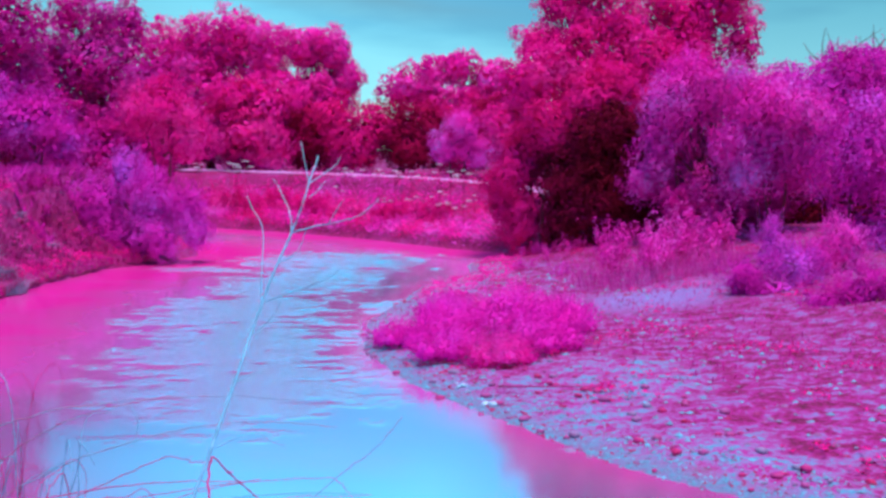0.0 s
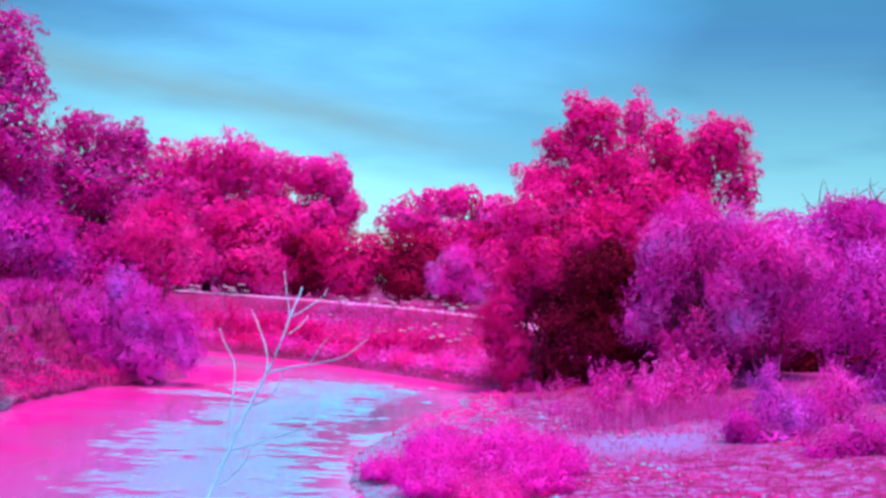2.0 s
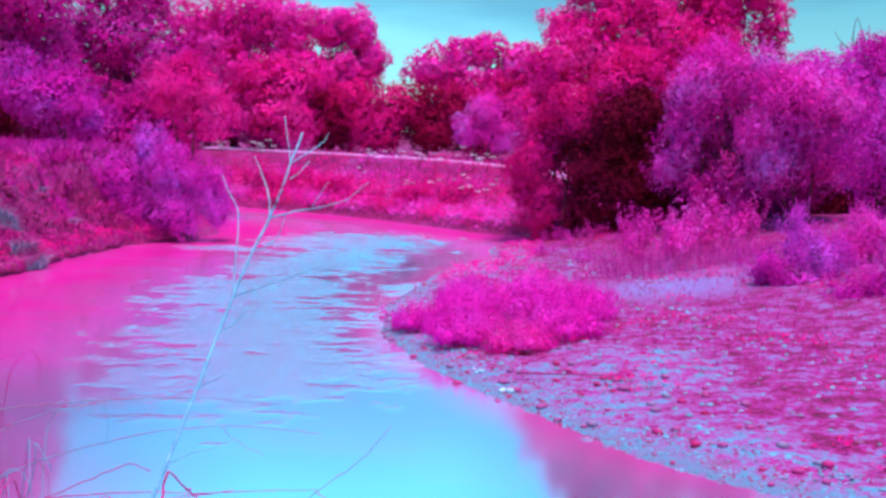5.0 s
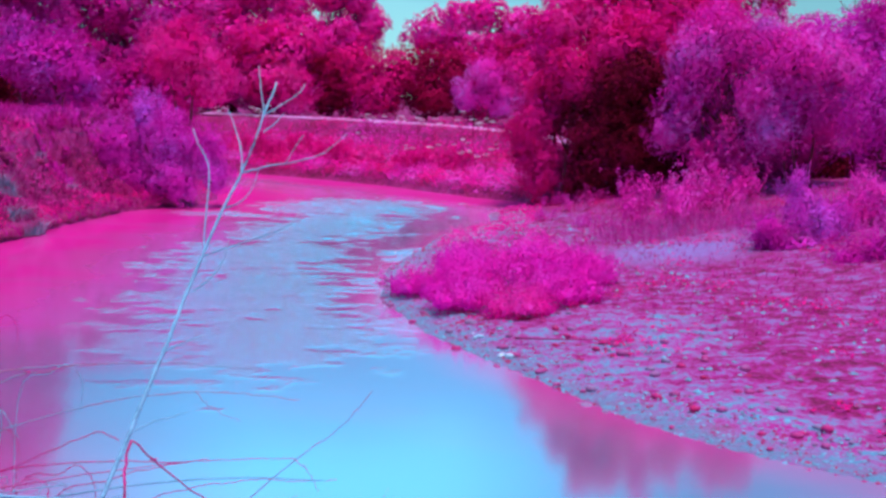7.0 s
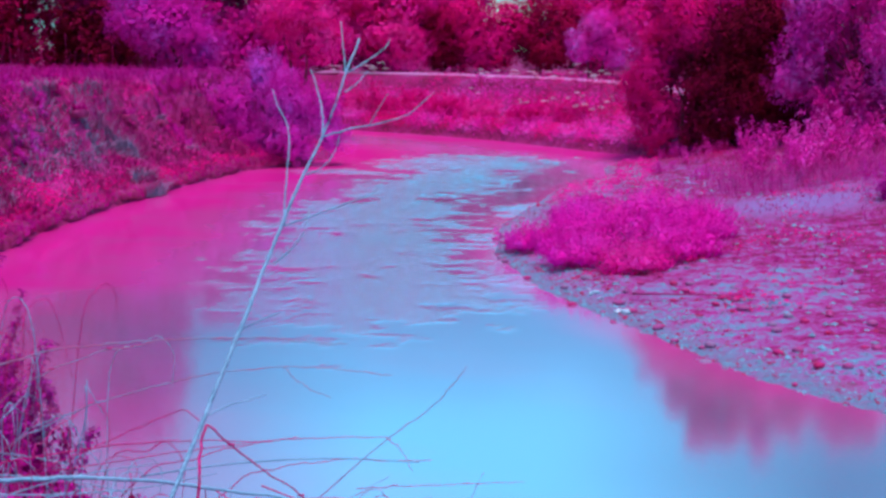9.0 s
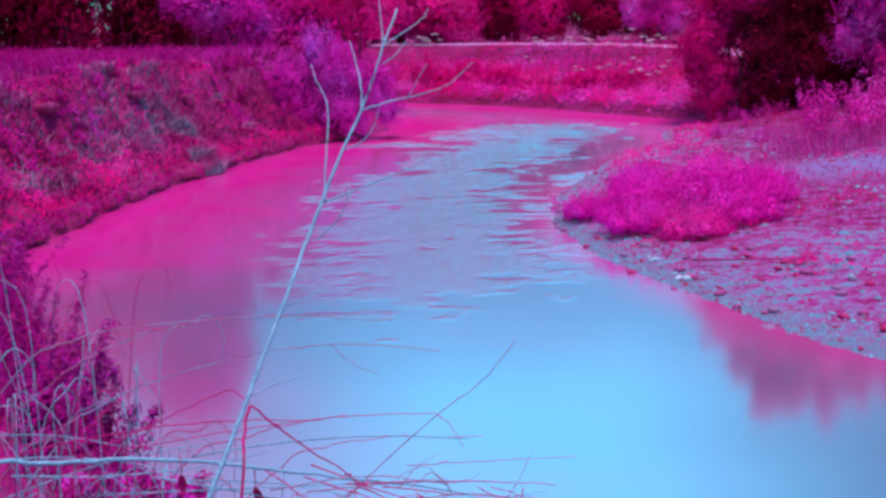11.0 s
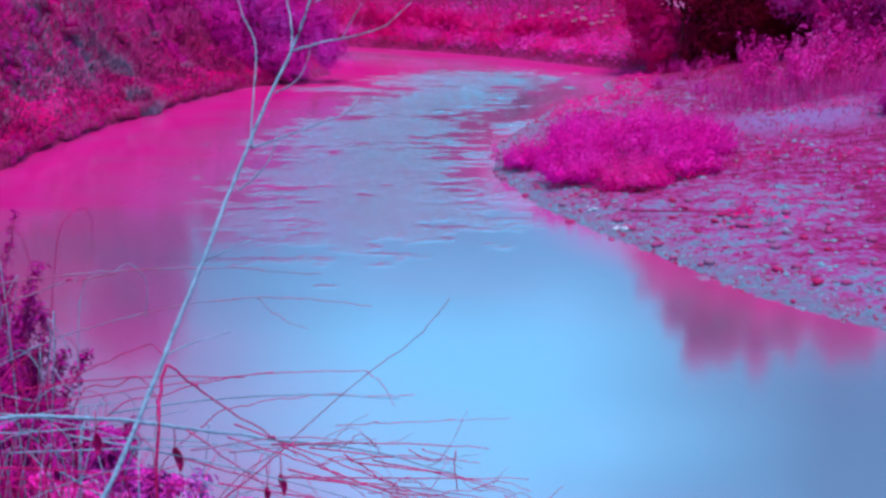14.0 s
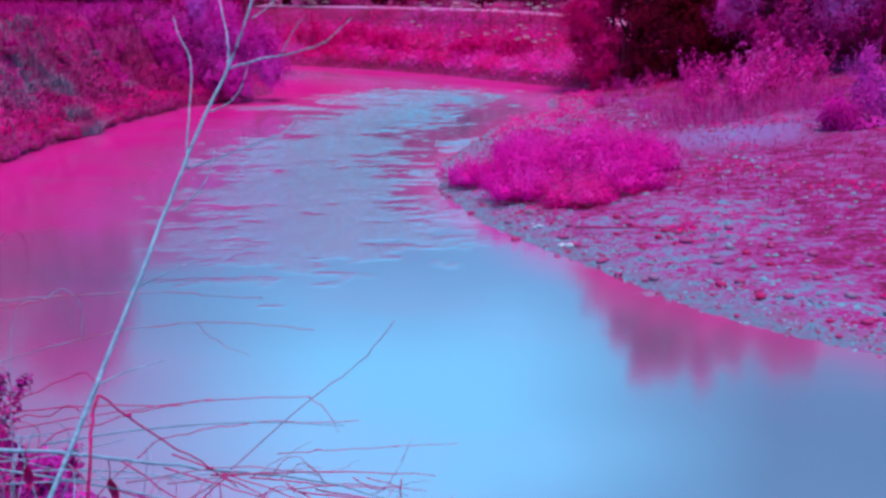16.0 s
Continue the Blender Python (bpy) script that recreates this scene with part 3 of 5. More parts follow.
tree("bush", 47, (7.6, 38.6, 0.4), willow_lobes(3, 6, 5.8, 9.4, 38.5, 1.5, ((5.8, 2.6), (7.4, 3.4), (9.4, 3.2))), LEAF_MAUVE, "mauve willow regrowth at the foot of the bushes", 10000, 0.11, 0.06, "willow bushes on the bar", "bush", stems=3, plume=0.35, bunch=0.36)
tree("bush", 6, (8.6, 37.0, 0.4), [(8.3, 36.9, 4.4, 1.0, 1.1, 1.5), (9.2, 37.2, 3.8, 0.9, 1.0, 1.5), (7.8, 36.8, 3.3, 0.8, 0.9, 1.0)],
     LEAF_LILAC, "pale lilac willow bush with drooping sprays", 18000, 0.14, 0.10, "willow bushes on the bar", "bush", stems=3, plume=0.55)
tree("bush", 7, (10.3, 33.2, 0.5), [(10.2, 33, 3.5, 0.9, 1.0, 1.4), (11.2, 33.4, 3.9, 1.1, 1.1, 1.6), (10.6, 32.8, 1.6, 1.2, 1.0, 1.2)],
     LEAF_VIOLET, "violet willow bush at the edge of the bar", 15000, 0.13, 0.10, "willow bushes on the bar", "bush", stems=3, plume=0.55)
tree("bush", 8, (11.6, 42.0, 0.6), [(10.4, 42, 5.0, 1.3, 1.4, 1.7), (11.8, 42.4, 5.3, 1.5, 1.5, 1.7), (13.3, 42.2, 5.2, 1.4, 1.4, 1.9), (11.5, 41.5, 2.6, 2.2, 1.6, 1.9)],
     LEAF_VIOLET, "broad violet bush behind the willows", 22000, 0.16, 0.14, "willow bushes on the bar", "bush", stems=3, plume=0.55)
tree("tree", 9, (14.8, 52.0, 1.4), [(12.6, 52, 6.3, 1.5, 1.6, 1.4), (14.4, 52, 6.8, 1.6, 1.6, 1.6), (16.4, 52.3, 7.0, 1.8, 1.7, 1.8), (15, 51, 4.2, 2.6, 2.0, 2.0)],
     LEAF_VIOLET, "spreading violet tree with bare twigs on top", 18000, 0.18, 0.2)

tree("bush", 11, (-11.0, 38.6, 0.25), [(-14.7, 38.2, 2.0, 0.8, 0.9, 0.8), (-13.6, 38.5, 2.1, 0.8, 0.9, 0.8), (-13.4, 38.2, 1.2, 0.9, 0.8, 0.7), (-12.4, 38.6, 1.7, 1.0, 1.1, 1.05), (-11.6, 38.9, 2.6, 0.6, 0.8, 0.9), (-10.7, 38.6, 1.9, 0.95, 1.1, 0.95), (-9.7, 38.8, 1.7, 0.7, 0.9, 0.95), (-9.3, 38.6, 0.9, 0.5, 0.7, 0.6), (-10.6, 38.0, 0.8, 1.1, 0.7, 0.7), (-12.2, 38.0, 0.8, 0.9, 0.7, 0.6)],
     LEAF_VIOLET, "violet bush overhanging the river from the eroded bank", 44000, 0.085, 0.07, "bushes on the eroded bank", "bush", twig=0.08, stems=3, bunch=0.34, plume=0.36)
tree("bush", 12, (-17.2, 46.0, 2.55), [(-18.4, 46, 4.5, 1.4, 1.4, 1.2), (-17.2, 46, 4.6, 1.1, 1.3, 1.2), (-16.2, 46, 3.7, 0.9, 1.1, 1.1)],
     LEAF_VIOLET, "round violet bush on the bank top", 15000, 0.14, 0.10, "bushes on the eroded bank", "bush", stems=2, plume=0.4)
tree("bush", 13, (-13.4, 50.0, 2.5), [(-14.4, 50, 5.0, 1.0, 1.2, 1.2), (-13.3, 50, 5.2, 1.1, 1.2, 1.2), (-12.4, 50, 4.0, 1.0, 1.2, 1.3)],
     LEAF_PINK, "round pink bush on the bank top", 15000, 0.14, 0.10, "bushes on the eroded bank", "bush", stems=2, plume=0.4)
tree("bush", 14, (-11.8, 66.0, 2.5), [(-12.2, 66, 4.4, 0.9, 0.9, 1.0), (-11.3, 66, 4.1, 0.8, 0.9, 1.1), (-11.8, 65.6, 3.0, 1.1, 0.7, 0.7)],
     LEAF_PINK, "small round pink bush by the meadow", 7000, 0.13, 0.08, "bushes on the eroded bank", "bush", stems=2)

tree("tree", 21, (-21.5, 52.5, 2.6), [(-21.8, 52.5, 13.2, 1.9, 2, 1.9), (-20.7, 52.5, 11.6, 1.5, 1.8, 1.4), (-23.4, 52.8, 12.4, 2, 2, 2.4), (-21.0, 52, 8.8, 2.6, 2.2, 2.6), (-24, 53, 8, 2.6, 2.4, 2.8), (-22, 52, 5.2, 2.8, 2, 2.4), (-20.6, 52.6, 6.4, 1.8, 1.8, 2.0)],
     LEAF_MAUVE, "tallest mauve-pink tree beside the river", 26000, 0.19, 0.32, "trees behind the river", bunch=0.6)
tree("tree", 22, (-21.5, 67.8, 2.55), pushed([(-20.7, 60, 10.2, 1.1, 1.4, 1.3), (-19.0, 60, 10.0, 0.9, 1.3, 1.2), (-17.6, 60, 9.8, 1.0, 1.3, 1.2), (-19.6, 59.5, 7.6, 2.5, 2, 2.1), (-17, 59.5, 7.2, 2.3, 2, 2.2), (-21.6, 59.6, 7.6, 1.9, 1.8, 2.2), (-20.4, 59, 4.8, 2.4, 2, 2.2), (-17.6, 59, 4.6, 2.2, 2, 2.2), (-19.0, 60, 8.9, 1.8, 1.3, 0.9)], 1.13),
     LEAF_MAUVE, "mauve-pink tree with an open knobbly top", 36000, 0.19, 0.26, "trees behind the river", bunch=0.6)
tree("tree", 23, (-16.0, 70.0, 2.55), pushed([(-16.2, 62, 8.6, 1.6, 1.8, 1.5), (-14.6, 62, 9.0, 1.4, 1.7, 1.4), (-13.0, 62, 9.6, 1.4, 1.7, 1.5), (-11.4, 62, 8.9, 1.4, 1.7, 1.5), (-14.6, 61.5, 6.4, 2.4, 2.2, 2.4), (-11, 61.5, 6, 2.3, 2, 2.4), (-13, 61, 5.0, 2.4, 2, 2.2), (-14.8, 62, 7.8, 2.0, 1.6, 1.2), (-11.8, 62, 7.8, 1.8, 1.6, 1.3), (-13.4, 62, 8.4, 1.2, 1.3, 1.0)], 1.13),
     LEAF_HOT, "broad bright pink tree", 46000, 0.19, 0.28, "trees behind the river", bunch=0.6)
tree("tree", 24, (-9.7, 73.4, 2.55), pushed([(-9.8, 65, 9.1, 1.3, 1.6, 1.4), (-8.2, 65, 8.9, 1.2, 1.5, 1.3), (-7.6, 65, 7.4, 1.0, 1.4, 1.3), (-9.2, 64.5, 6.4, 2.0, 2.0, 2.0), (-8.6, 64, 4.4, 2.0, 1.8, 1.6)], 1.13),
     LEAF_HOT, "bright pink tree beside the gap of sky", 32000, 0.19, 0.24, "trees behind the river", top=0.2, bunch=0.6)
tree("tree", 25, (-4.0, 90.0, 2.6), [(-6.2, 90, 8.4, 1.9, 2, 1.7), (-4.2, 90, 9.4, 1.7, 2, 1.6), (-2.2, 90, 9.8, 1.7, 2, 1.6), (0.2, 90, 9.0, 1.9, 2, 1.6), (2.4, 90, 8.8, 1.9, 2, 1.7), (-3, 89, 6, 4, 2.2, 2.4), (1.5, 89, 6, 3.6, 2.2, 2.4), (-4.2, 90, 7.6, 2.2, 1.8, 1.2), (-1.0, 90, 7.8, 2.4, 1.8, 1.2), (1.8, 90, 7.4, 2.0, 1.8, 1.2)],
     LEAF_HOT, "distant bright pink trees closing the view", 26000, 0.27, 0.3, "trees behind the river")
k = 0
for x, y, w, h in ((-20.8, 70, 2.3, 5.6), (-17.2, 70, 2.2, 5.2), (-13.8, 69.5, 2.0, 4.8), (-10.4, 69, 1.7, 4.6), (-7.6, 68, 1.9, 4.9), (-4.6, 69, 1.9, 4.8), (-1.6, 70, 2.0, 4.6), (1.6, 70, 2.2, 5.2), (5.2, 71, 2.4, 6.0), (9.0, 72, 2.6, 6.5)):
    k += 1
    tree("bush", 40 + k, (x, y, 2.45), [(x - w * 0.5, y, 2.4 + h * 0.55, w * 0.8, 1.3, h * 0.42), (x + w * 0.5, y, 2.4 + h * 0.5, w * 0.8, 1.3, h * 0.42), (x, y - 0.4, 2.4 + h * 0.25, w, 1.2, h * 0.28)],
         LEAF_RED if k % 2 else LEAF_DEEP, "dense crimson bush in the dark hedge", 11000, 0.17, 0.1, "bushes of the far hedge", "bush", stems=2)
tree("bush", 51, (-1.4, 60.5, 2.45), [(-2.2, 60.5, 3.8, 0.8, 0.9, 0.9), (-1.1, 60.5, 4.5, 0.8, 0.9, 0.9), (-0.4, 60.5, 3.7, 0.6, 0.8, 0.9)],
     LEAF_LILAC, "pale pink bush on the meadow edge", 9000, 0.13, 0.08, "bushes of the far hedge", "bush", stems=2, plume=0.3)

# woods behind the eroded bank
k = 0
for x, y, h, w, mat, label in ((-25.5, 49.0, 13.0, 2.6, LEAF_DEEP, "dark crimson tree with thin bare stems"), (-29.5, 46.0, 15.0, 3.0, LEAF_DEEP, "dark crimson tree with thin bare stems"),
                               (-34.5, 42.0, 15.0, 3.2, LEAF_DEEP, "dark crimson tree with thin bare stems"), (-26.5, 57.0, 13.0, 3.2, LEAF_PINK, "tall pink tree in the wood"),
                               (-16.5, 55.5, 6.0, 2.0, LEAF_MAUVE, "low dense mauve tree in the wood"), (-21.0, 56.5, 6.0, 2.2, LEAF_MAUVE, "low dense mauve tree in the wood"),
                               (-13.0, 66.5, 5.2, 1.8, LEAF_PINK, "low dense pink tree in the wood"), (18.5, 47.0, 7.5, 2.6, LEAF_VIOLET, "broad violet tree behind the bar")):
    k += 1
    z = ground_z(x, y)
    tree("tree", 60 + k, (x, y, z), [(x - w * 0.5, y, z + h * 0.72, w * 0.8, w * 0.8, h * 0.26), (x + w * 0.6, y, z + h * 0.66, w * 0.75, w * 0.8, h * 0.26), (x, y + 0.3, z + h * 0.85, w * 0.7, w * 0.7, h * 0.15),
                                     (x, y - 0.5, z + h * 0.40, w, w * 0.9, h * 0.22), (x + 0.3, y, z + h * 0.2, w * 0.9, w * 0.8, h * 0.16)],
         mat, label, 11000, 0.21, 0.15, "trees behind the river", stems=3)

# darkness under the wood comes from the leaf colour of these bushes
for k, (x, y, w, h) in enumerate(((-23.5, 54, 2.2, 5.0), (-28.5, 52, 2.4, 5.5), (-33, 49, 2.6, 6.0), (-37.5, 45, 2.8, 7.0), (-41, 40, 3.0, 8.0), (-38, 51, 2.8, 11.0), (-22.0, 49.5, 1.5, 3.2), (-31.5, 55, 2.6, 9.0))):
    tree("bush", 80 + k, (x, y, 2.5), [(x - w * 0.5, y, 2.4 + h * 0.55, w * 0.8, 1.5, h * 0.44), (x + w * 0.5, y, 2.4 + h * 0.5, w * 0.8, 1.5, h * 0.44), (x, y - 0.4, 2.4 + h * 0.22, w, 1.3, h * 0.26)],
         LEAF_SHADE, "dense undergrowth with the shade of the wood in its maroon colour", 6000, 0.23, 0.1, "undergrowth of the wood", "bush", stems=2)

# ---- herbs on the bar and the banks ----


def weed(seed, x, y, r, h, count, size, mat, label, group):
    """A clump of upright leafy stems of uneven height."""
    z = ground_z(x, y)
    rng = np.random.default_rng(seed)
    root = thing("weed", x, y, z, label, "weed", group)
    many = max(14, int(60 * r))
    stems, spots, lean = [], [], []
    per = count // many
    for _ in range(many):
        a, d = rng.uniform(0, 6.28), r * math.sqrt(rng.random())
        out = np.array((math.cos(a), math.sin(a), 0.0))
        foot = out * d
        foot[2] = ground_z(x + foot[0], y + foot[1]) - z - 0.02
        tall = h * rng.uniform(0.45, 1.15) * (1 - 0.45 * (d / r) ** 2)
        tip = foot + out * tall * rng.uniform(0.0, 0.5) + (*rng.normal(0, 0.08 * tall, 2), tall)
        bend = (foot + tip) / 2 + (*rng.normal(0, 0.05 * tall, 2), 0.08 * tall)
        line = smooth_path([foot, bend, tip], 3)
        stems.append(tube(line, 0.008, 0.003, 4))
        u = rng.uniform(0.12, 1.02, per) ** 0.8
        at = np.stack([np.interp(u, np.linspace(0, 1, len(line)), line[:, i]) for i in range(3)], 1)
        spread = rng.normal(0, 1, (per, 3)) * (1, 1, 0.5)
        spots.append(at + spread * (size * 0.9) * (1.25 - u[:, None] * 0.7))
        lean.append(spread * 0.35 + (0, 0, 0.8) + out * 0.25)
    tagged(part("stem", mesh_of("stem", *joined(stems), TWIG_RED), root), kind="stuff")
    spots, lean = np.concatenate(spots), np.concatenate(lean)
    part("foliage", leaf_cards("foliage", rng, spots, size * rng.uniform(0.6, 1.4, len(spots)), lean, mat, 0.38), root)
    return root


k = 100
for x, y, r, h, mat in ((-1.5, 22.3, 0.55, 0.32, LEAF_MAGENTA), (-0.7, 20.7, 0.6, 0.36, LEAF_MAGENTA), (0.3, 20.1, 0.6, 0.40, LEAF_HOT), (1.1, 21.0, 0.65, 0.5, LEAF_MAGENTA), (-0.6, 22.4, 0.75, 0.6, LEAF_MAGENTA),
                        (0.5, 22.4, 0.8, 0.85, LEAF_MAGENTA), (-0.7, 24.2, 0.7, 0.5, LEAF_MAGENTA), (0.4, 24.6, 0.8, 0.7, LEAF_HOT), (1.5, 22.9, 0.65, 0.5, LEAF_MAGENTA), (1.5, 24.6, 0.6, 0.4, LEAF_LILAC), (-0.8, 26.3, 0.6, 0.3, LEAF_LILAC)):
    k += 1
    z, t = ground_z(x, y), np.random.default_rng(k)
    lobes = [(x + r * 0.62 * math.cos(a + k), y + r * 0.7 * math.sin(a + k), z + h * t.uniform(0.25, 0.55), r * 0.55, r * 0.6, h * t.uniform(0.35, 0.6)) for a in (0, 1.26, 2.51, 3.77, 5.03)]
    tree("herb_clump", k, (x, y, z), lobes + [(x, y, z + h * 0.55, r * 0.5, r * 0.5, h * 0.5)], mat, "low feathery bright pink willowherb clump on gravel", 6500, 0.046, 0.012, "low clumps on the bar", "weed", twig=0.04, stems=3, bunch=0.15, plume=0.23)
for x, y, r, h in ((2.2, 33.6, 0.4, 0.5), (3.4, 35.0, 0.45, 0.9), (4.8, 36.0, 0.4, 0.8), (6.2, 35.4, 0.4, 0.8), (1.2, 36.5, 0.4, 0.5), (2.2, 38.8, 0.5, 0.7), (1.6, 40.9, 0.5, 0.5), (1.9, 41.4, 0.4, 0.5), (2.8, 40.2, 0.5, 0.7), (4.2, 39.8, 0.5, 0.8), (6.6, 37.0, 0.4, 0.9), (5.5, 38.0, 0.4, 0.8)):
    k += 1
    weed(k, x, y, r, h, 400, 0.06, LEAF_VIOLET if k % 3 else LEAF_LILAC, "tall violet-pink weeds before the trees", "tall weeds on the bar")
for x, y, lobes in ((6.3, 26.6, ((5.6, 26.3, 1.0, 0.5, 0.6, 0.55), (6.3, 26.7, 1.55, 0.42, 0.5, 0.7), (6.9, 26.8, 1.2, 0.5, 0.6, 0.6), (6.2, 26.0, 0.75, 0.7, 0.5, 0.4))),
                    (8.0, 28.4, ((7.6, 28.4, 1.3, 0.6, 0.6, 0.6), (8.4, 28.6, 1.6, 0.6, 0.6, 0.7), (8.1, 28.0, 0.8, 0.8, 0.5, 0.4))),
                    (7.2, 23.8, ((6.7, 23.8, 0.75, 0.5, 0.5, 0.4), (7.4, 24.0, 1.0, 0.55, 0.5, 0.45), (8.1, 24.2, 1.05, 0.5, 0.5, 0.5)))):
    k += 1
    tree("bush", k, (x, y, ground_z(x, y)), lobes, LEAF_LILAC if k % 2 else LEAF_VIOLET, "feathery lilac willow scrub beside the sand", 12000, 0.06, 0.03, "willow scrub on the bar", "bush", twig=0.05, stems=3, bunch=0.22, plume=0.3)
for x, y, r, h, mat in ((-8.6, 13.4, 0.9, 1.3, LEAF_DIMMED), (-7.4, 11.7, 0.85, 1.35, LEAF_DIMMED), (-6.2, 10.1, 0.75, 1.3, LEAF_DIMMED), (-5.1, 8.7, 0.65, 1.15, LEAF_DIMMED), (-4.1, 7.5, 0.55, 0.9, LEAF_DIMMED), (-3.2, 6.7, 0.45, 0.65, LEAF_DIMMED), (-2.6, 6.0, 0.38, 0.42, LEAF_VIOLET), (-1.9, 5.0, 0.38, 0.36, LEAF_LILAC), (-1.2, 4.5, 0.36, 0.45, LEAF_MAGENTA), (-1.55, 5.2, 0.38, 0.50, LEAF_LILAC), (-1.1, 5.0, 0.32, 0.46, LEAF_MAGENTA), (-2.3, 5.3, 0.34, 0.45, LEAF_DIMMED)):
    k += 1
    weed(k, x, y, r, h, 7000, 0.046, mat, "leafy weeds hanging over the near bank", "weeds on the near bank")
for x, y, r, h in ((-13.6, 21.4, 0.7, 0.7), (-13.2, 23.4, 0.6, 0.5), (-15.0, 25.0, 0.7, 0.6), (-13.8, 27.0, 0.5, 0.4), (-12.6, 20.4, 0.6, 0.6), (-14.6, 28.6, 0.6, 0.5), (-13.4, 35.2, 0.6, 0.5), (-14.0, 36.8, 0.6, 0.7)):
    k += 1
    weed(k, x, y, r, h, 2200, 0.055, LEAF_VIOLET, "low violet weeds on the slumped bank", "weeds on the slumped bank")
for x, y, r, h in ((-9.3, 56.8, 0.9, 1.2), (-6.4, 54.6, 0.9, 1.0), (-4.0, 52.6, 0.9, 1.0), (-10.8, 57.6, 0.9, 1.5), (-2.2, 51.5, 0.8, 1.0), (-8.0, 56.0, 0.8, 1.1), (-12.6, 58.4, 1.0, 1.6)):
    k += 1
    weed(k, x, y, r, h, 2600, 0.12, LEAF_PINK, "pink riverside weeds on the far bank", "weeds on the far bank")


def scatter(rng, box, count, keep):
    """Places on the ground within a box (x0, x1, y0, y1), where keep(near, gap, inside) holds."""
    x, y = rng.uniform(box[0], box[1], count), rng.uniform(box[2], box[3], count)
    h, near, gap, inside = ground_height(x, y)
    ok = keep(near, gap, inside)
    return np.stack([x, y, h], 1)[ok]


def blades(name, rng, spots, tall, mat, width=0.012, bend=0.35):
    """One mesh of bent grass blades."""
    n = len(spots)
    a = rng.uniform(0, 2 * np.pi, n)
    out = np.stack([np.cos(a), np.sin(a), 0 * a], 1)
    side = np.stack([-np.sin(a), np.cos(a), 0 * a], 1) * width
    tall = np.asarray(tall)[:, None]
    lean = out * tall * rng.uniform(0.1, bend, (n, 1))
    up = np.array([0, 0, 1.0])
    mid, tip = spots + up * tall * 0.55 + lean * 0.45, spots + up * tall * rng.uniform(0.8, 1, (n, 1)) + lean * 1.6
    co = np.stack([spots - side, spots + side, mid - side * 0.8, mid + side * 0.8, tip], 1).reshape(-1, 3)
    k = np.arange(n)[:, None] * 5
    tris = np.concatenate([k + [0, 1, 3], k + [0, 3, 2], k + [2, 3, 4]], 1).reshape(-1, 3)
    return mesh_of(name, co, tris, mat)


def stuff(name, data, label, category):
    return tagged(new(name, data), label, category, kind="stuff")


rng = np.random.default_rng(70)
spots = scatter(rng, (-4, 4, 29, 43), 6000, lambda n, g, i: (n[3] > 0.5) & ~i & (g < 1.6) & (g > 0.3))
spots = np.repeat(spots, 2, 0)
stuff("shore_herbs", leaf_cards("shore_herbs", rng, spots + rng.normal(0, 0.06, spots.shape) + (0, 0, 0.07), rng.uniform(0.05, 0.12, len(spots)), np.tile((0, -0.3, 0.8), (len(spots), 1)), LEAF_PINK), "pink herbs along the back of the bar", "herbs")
rng = np.random.default_rng(77)
spots = scatter(rng, (-26, -11, 17, 52), 26000, lambda n, g, i: (n[1] > 0.5) & ~i & (g > 3.0))
stuff("grass", blades("grass", rng, spots, rng.uniform(0.2, 0.55, len(spots)), GRASS_PINK, 0.015), "ragged pink meadow grass on the eroded bank", "grass")
spots = scatter(rng, (-16, -10.5, 17, 44), 26000, lambda n, g, i: (n[1] > 0.5) & ~i & (g > 0.25) & (g < 3.6))
lift = np.array([noise.noise(Vector(v * 0.9)) for v in spots])
spots = spots[lift > -0.1]
stuff("dry_grass", blades("dry_grass", rng, spots, rng.uniform(0.12, 0.38, len(spots)), GRASS_PALE, 0.016, 0.9), "dry pale grass hanging down the eroded scarp", "grass")
foot = scatter(rng, (-14, -9.5, 17, 44), 30000, lambda n, g, i: (n[1] > 0.5) & ~i & (g > 0.02) & (g < 0.7))
stuff("bank_herbs", leaf_cards("bank_herbs", rng, foot + rng.normal(0, 0.05, foot.shape) + (0, 0, 0.05), rng.uniform(0.04, 0.11, len(foot)), np.tile((0.4, -0.4, 0.7), (len(foot), 1)), LEAF_RED), "crimson herbs hanging over the waterline", "herbs")
spots = scatter(rng, (-16, -10.5, 17, 44), 18000, lambda n, g, i: (n[1] > 0.5) & ~i & (g > 0.3) & (g < 3.2))
pick = np.array([noise.noise(Vector(v * 0.7 + Vector((5, 3, 1)))) for v in spots]) > 0.0
spots = np.repeat(spots[pick], 2, 0)
stuff("bank_herbs", leaf_cards("bank_herbs", rng, spots + rng.normal(0, 0.08, spots.shape) + (0, 0, 0.1), rng.uniform(0.05, 0.10, len(spots)), np.tile((0.3, -0.4, 0.8), (len(spots), 1)), LEAF_PINK), "pink herbs on the slumped bank", "herbs")
spots = np.concatenate([scatter(rng, (-22, 4, 42, 62), 34000, lambda n, g, i: (n[2] > 0.5) & ~i & (g > 0.2) & (g < 7)), scatter(rng, (-22, 4, 42, 62), 60000, lambda n, g, i: (n[2] > 0.4) & ~i & (g < 1.0))])
tint = np.array([noise.fractal(Vector((v[0] * 0.5, v[1] * 0.5, v[2] * 1.2)), 0.9, 2.0, 4) for v in spots])
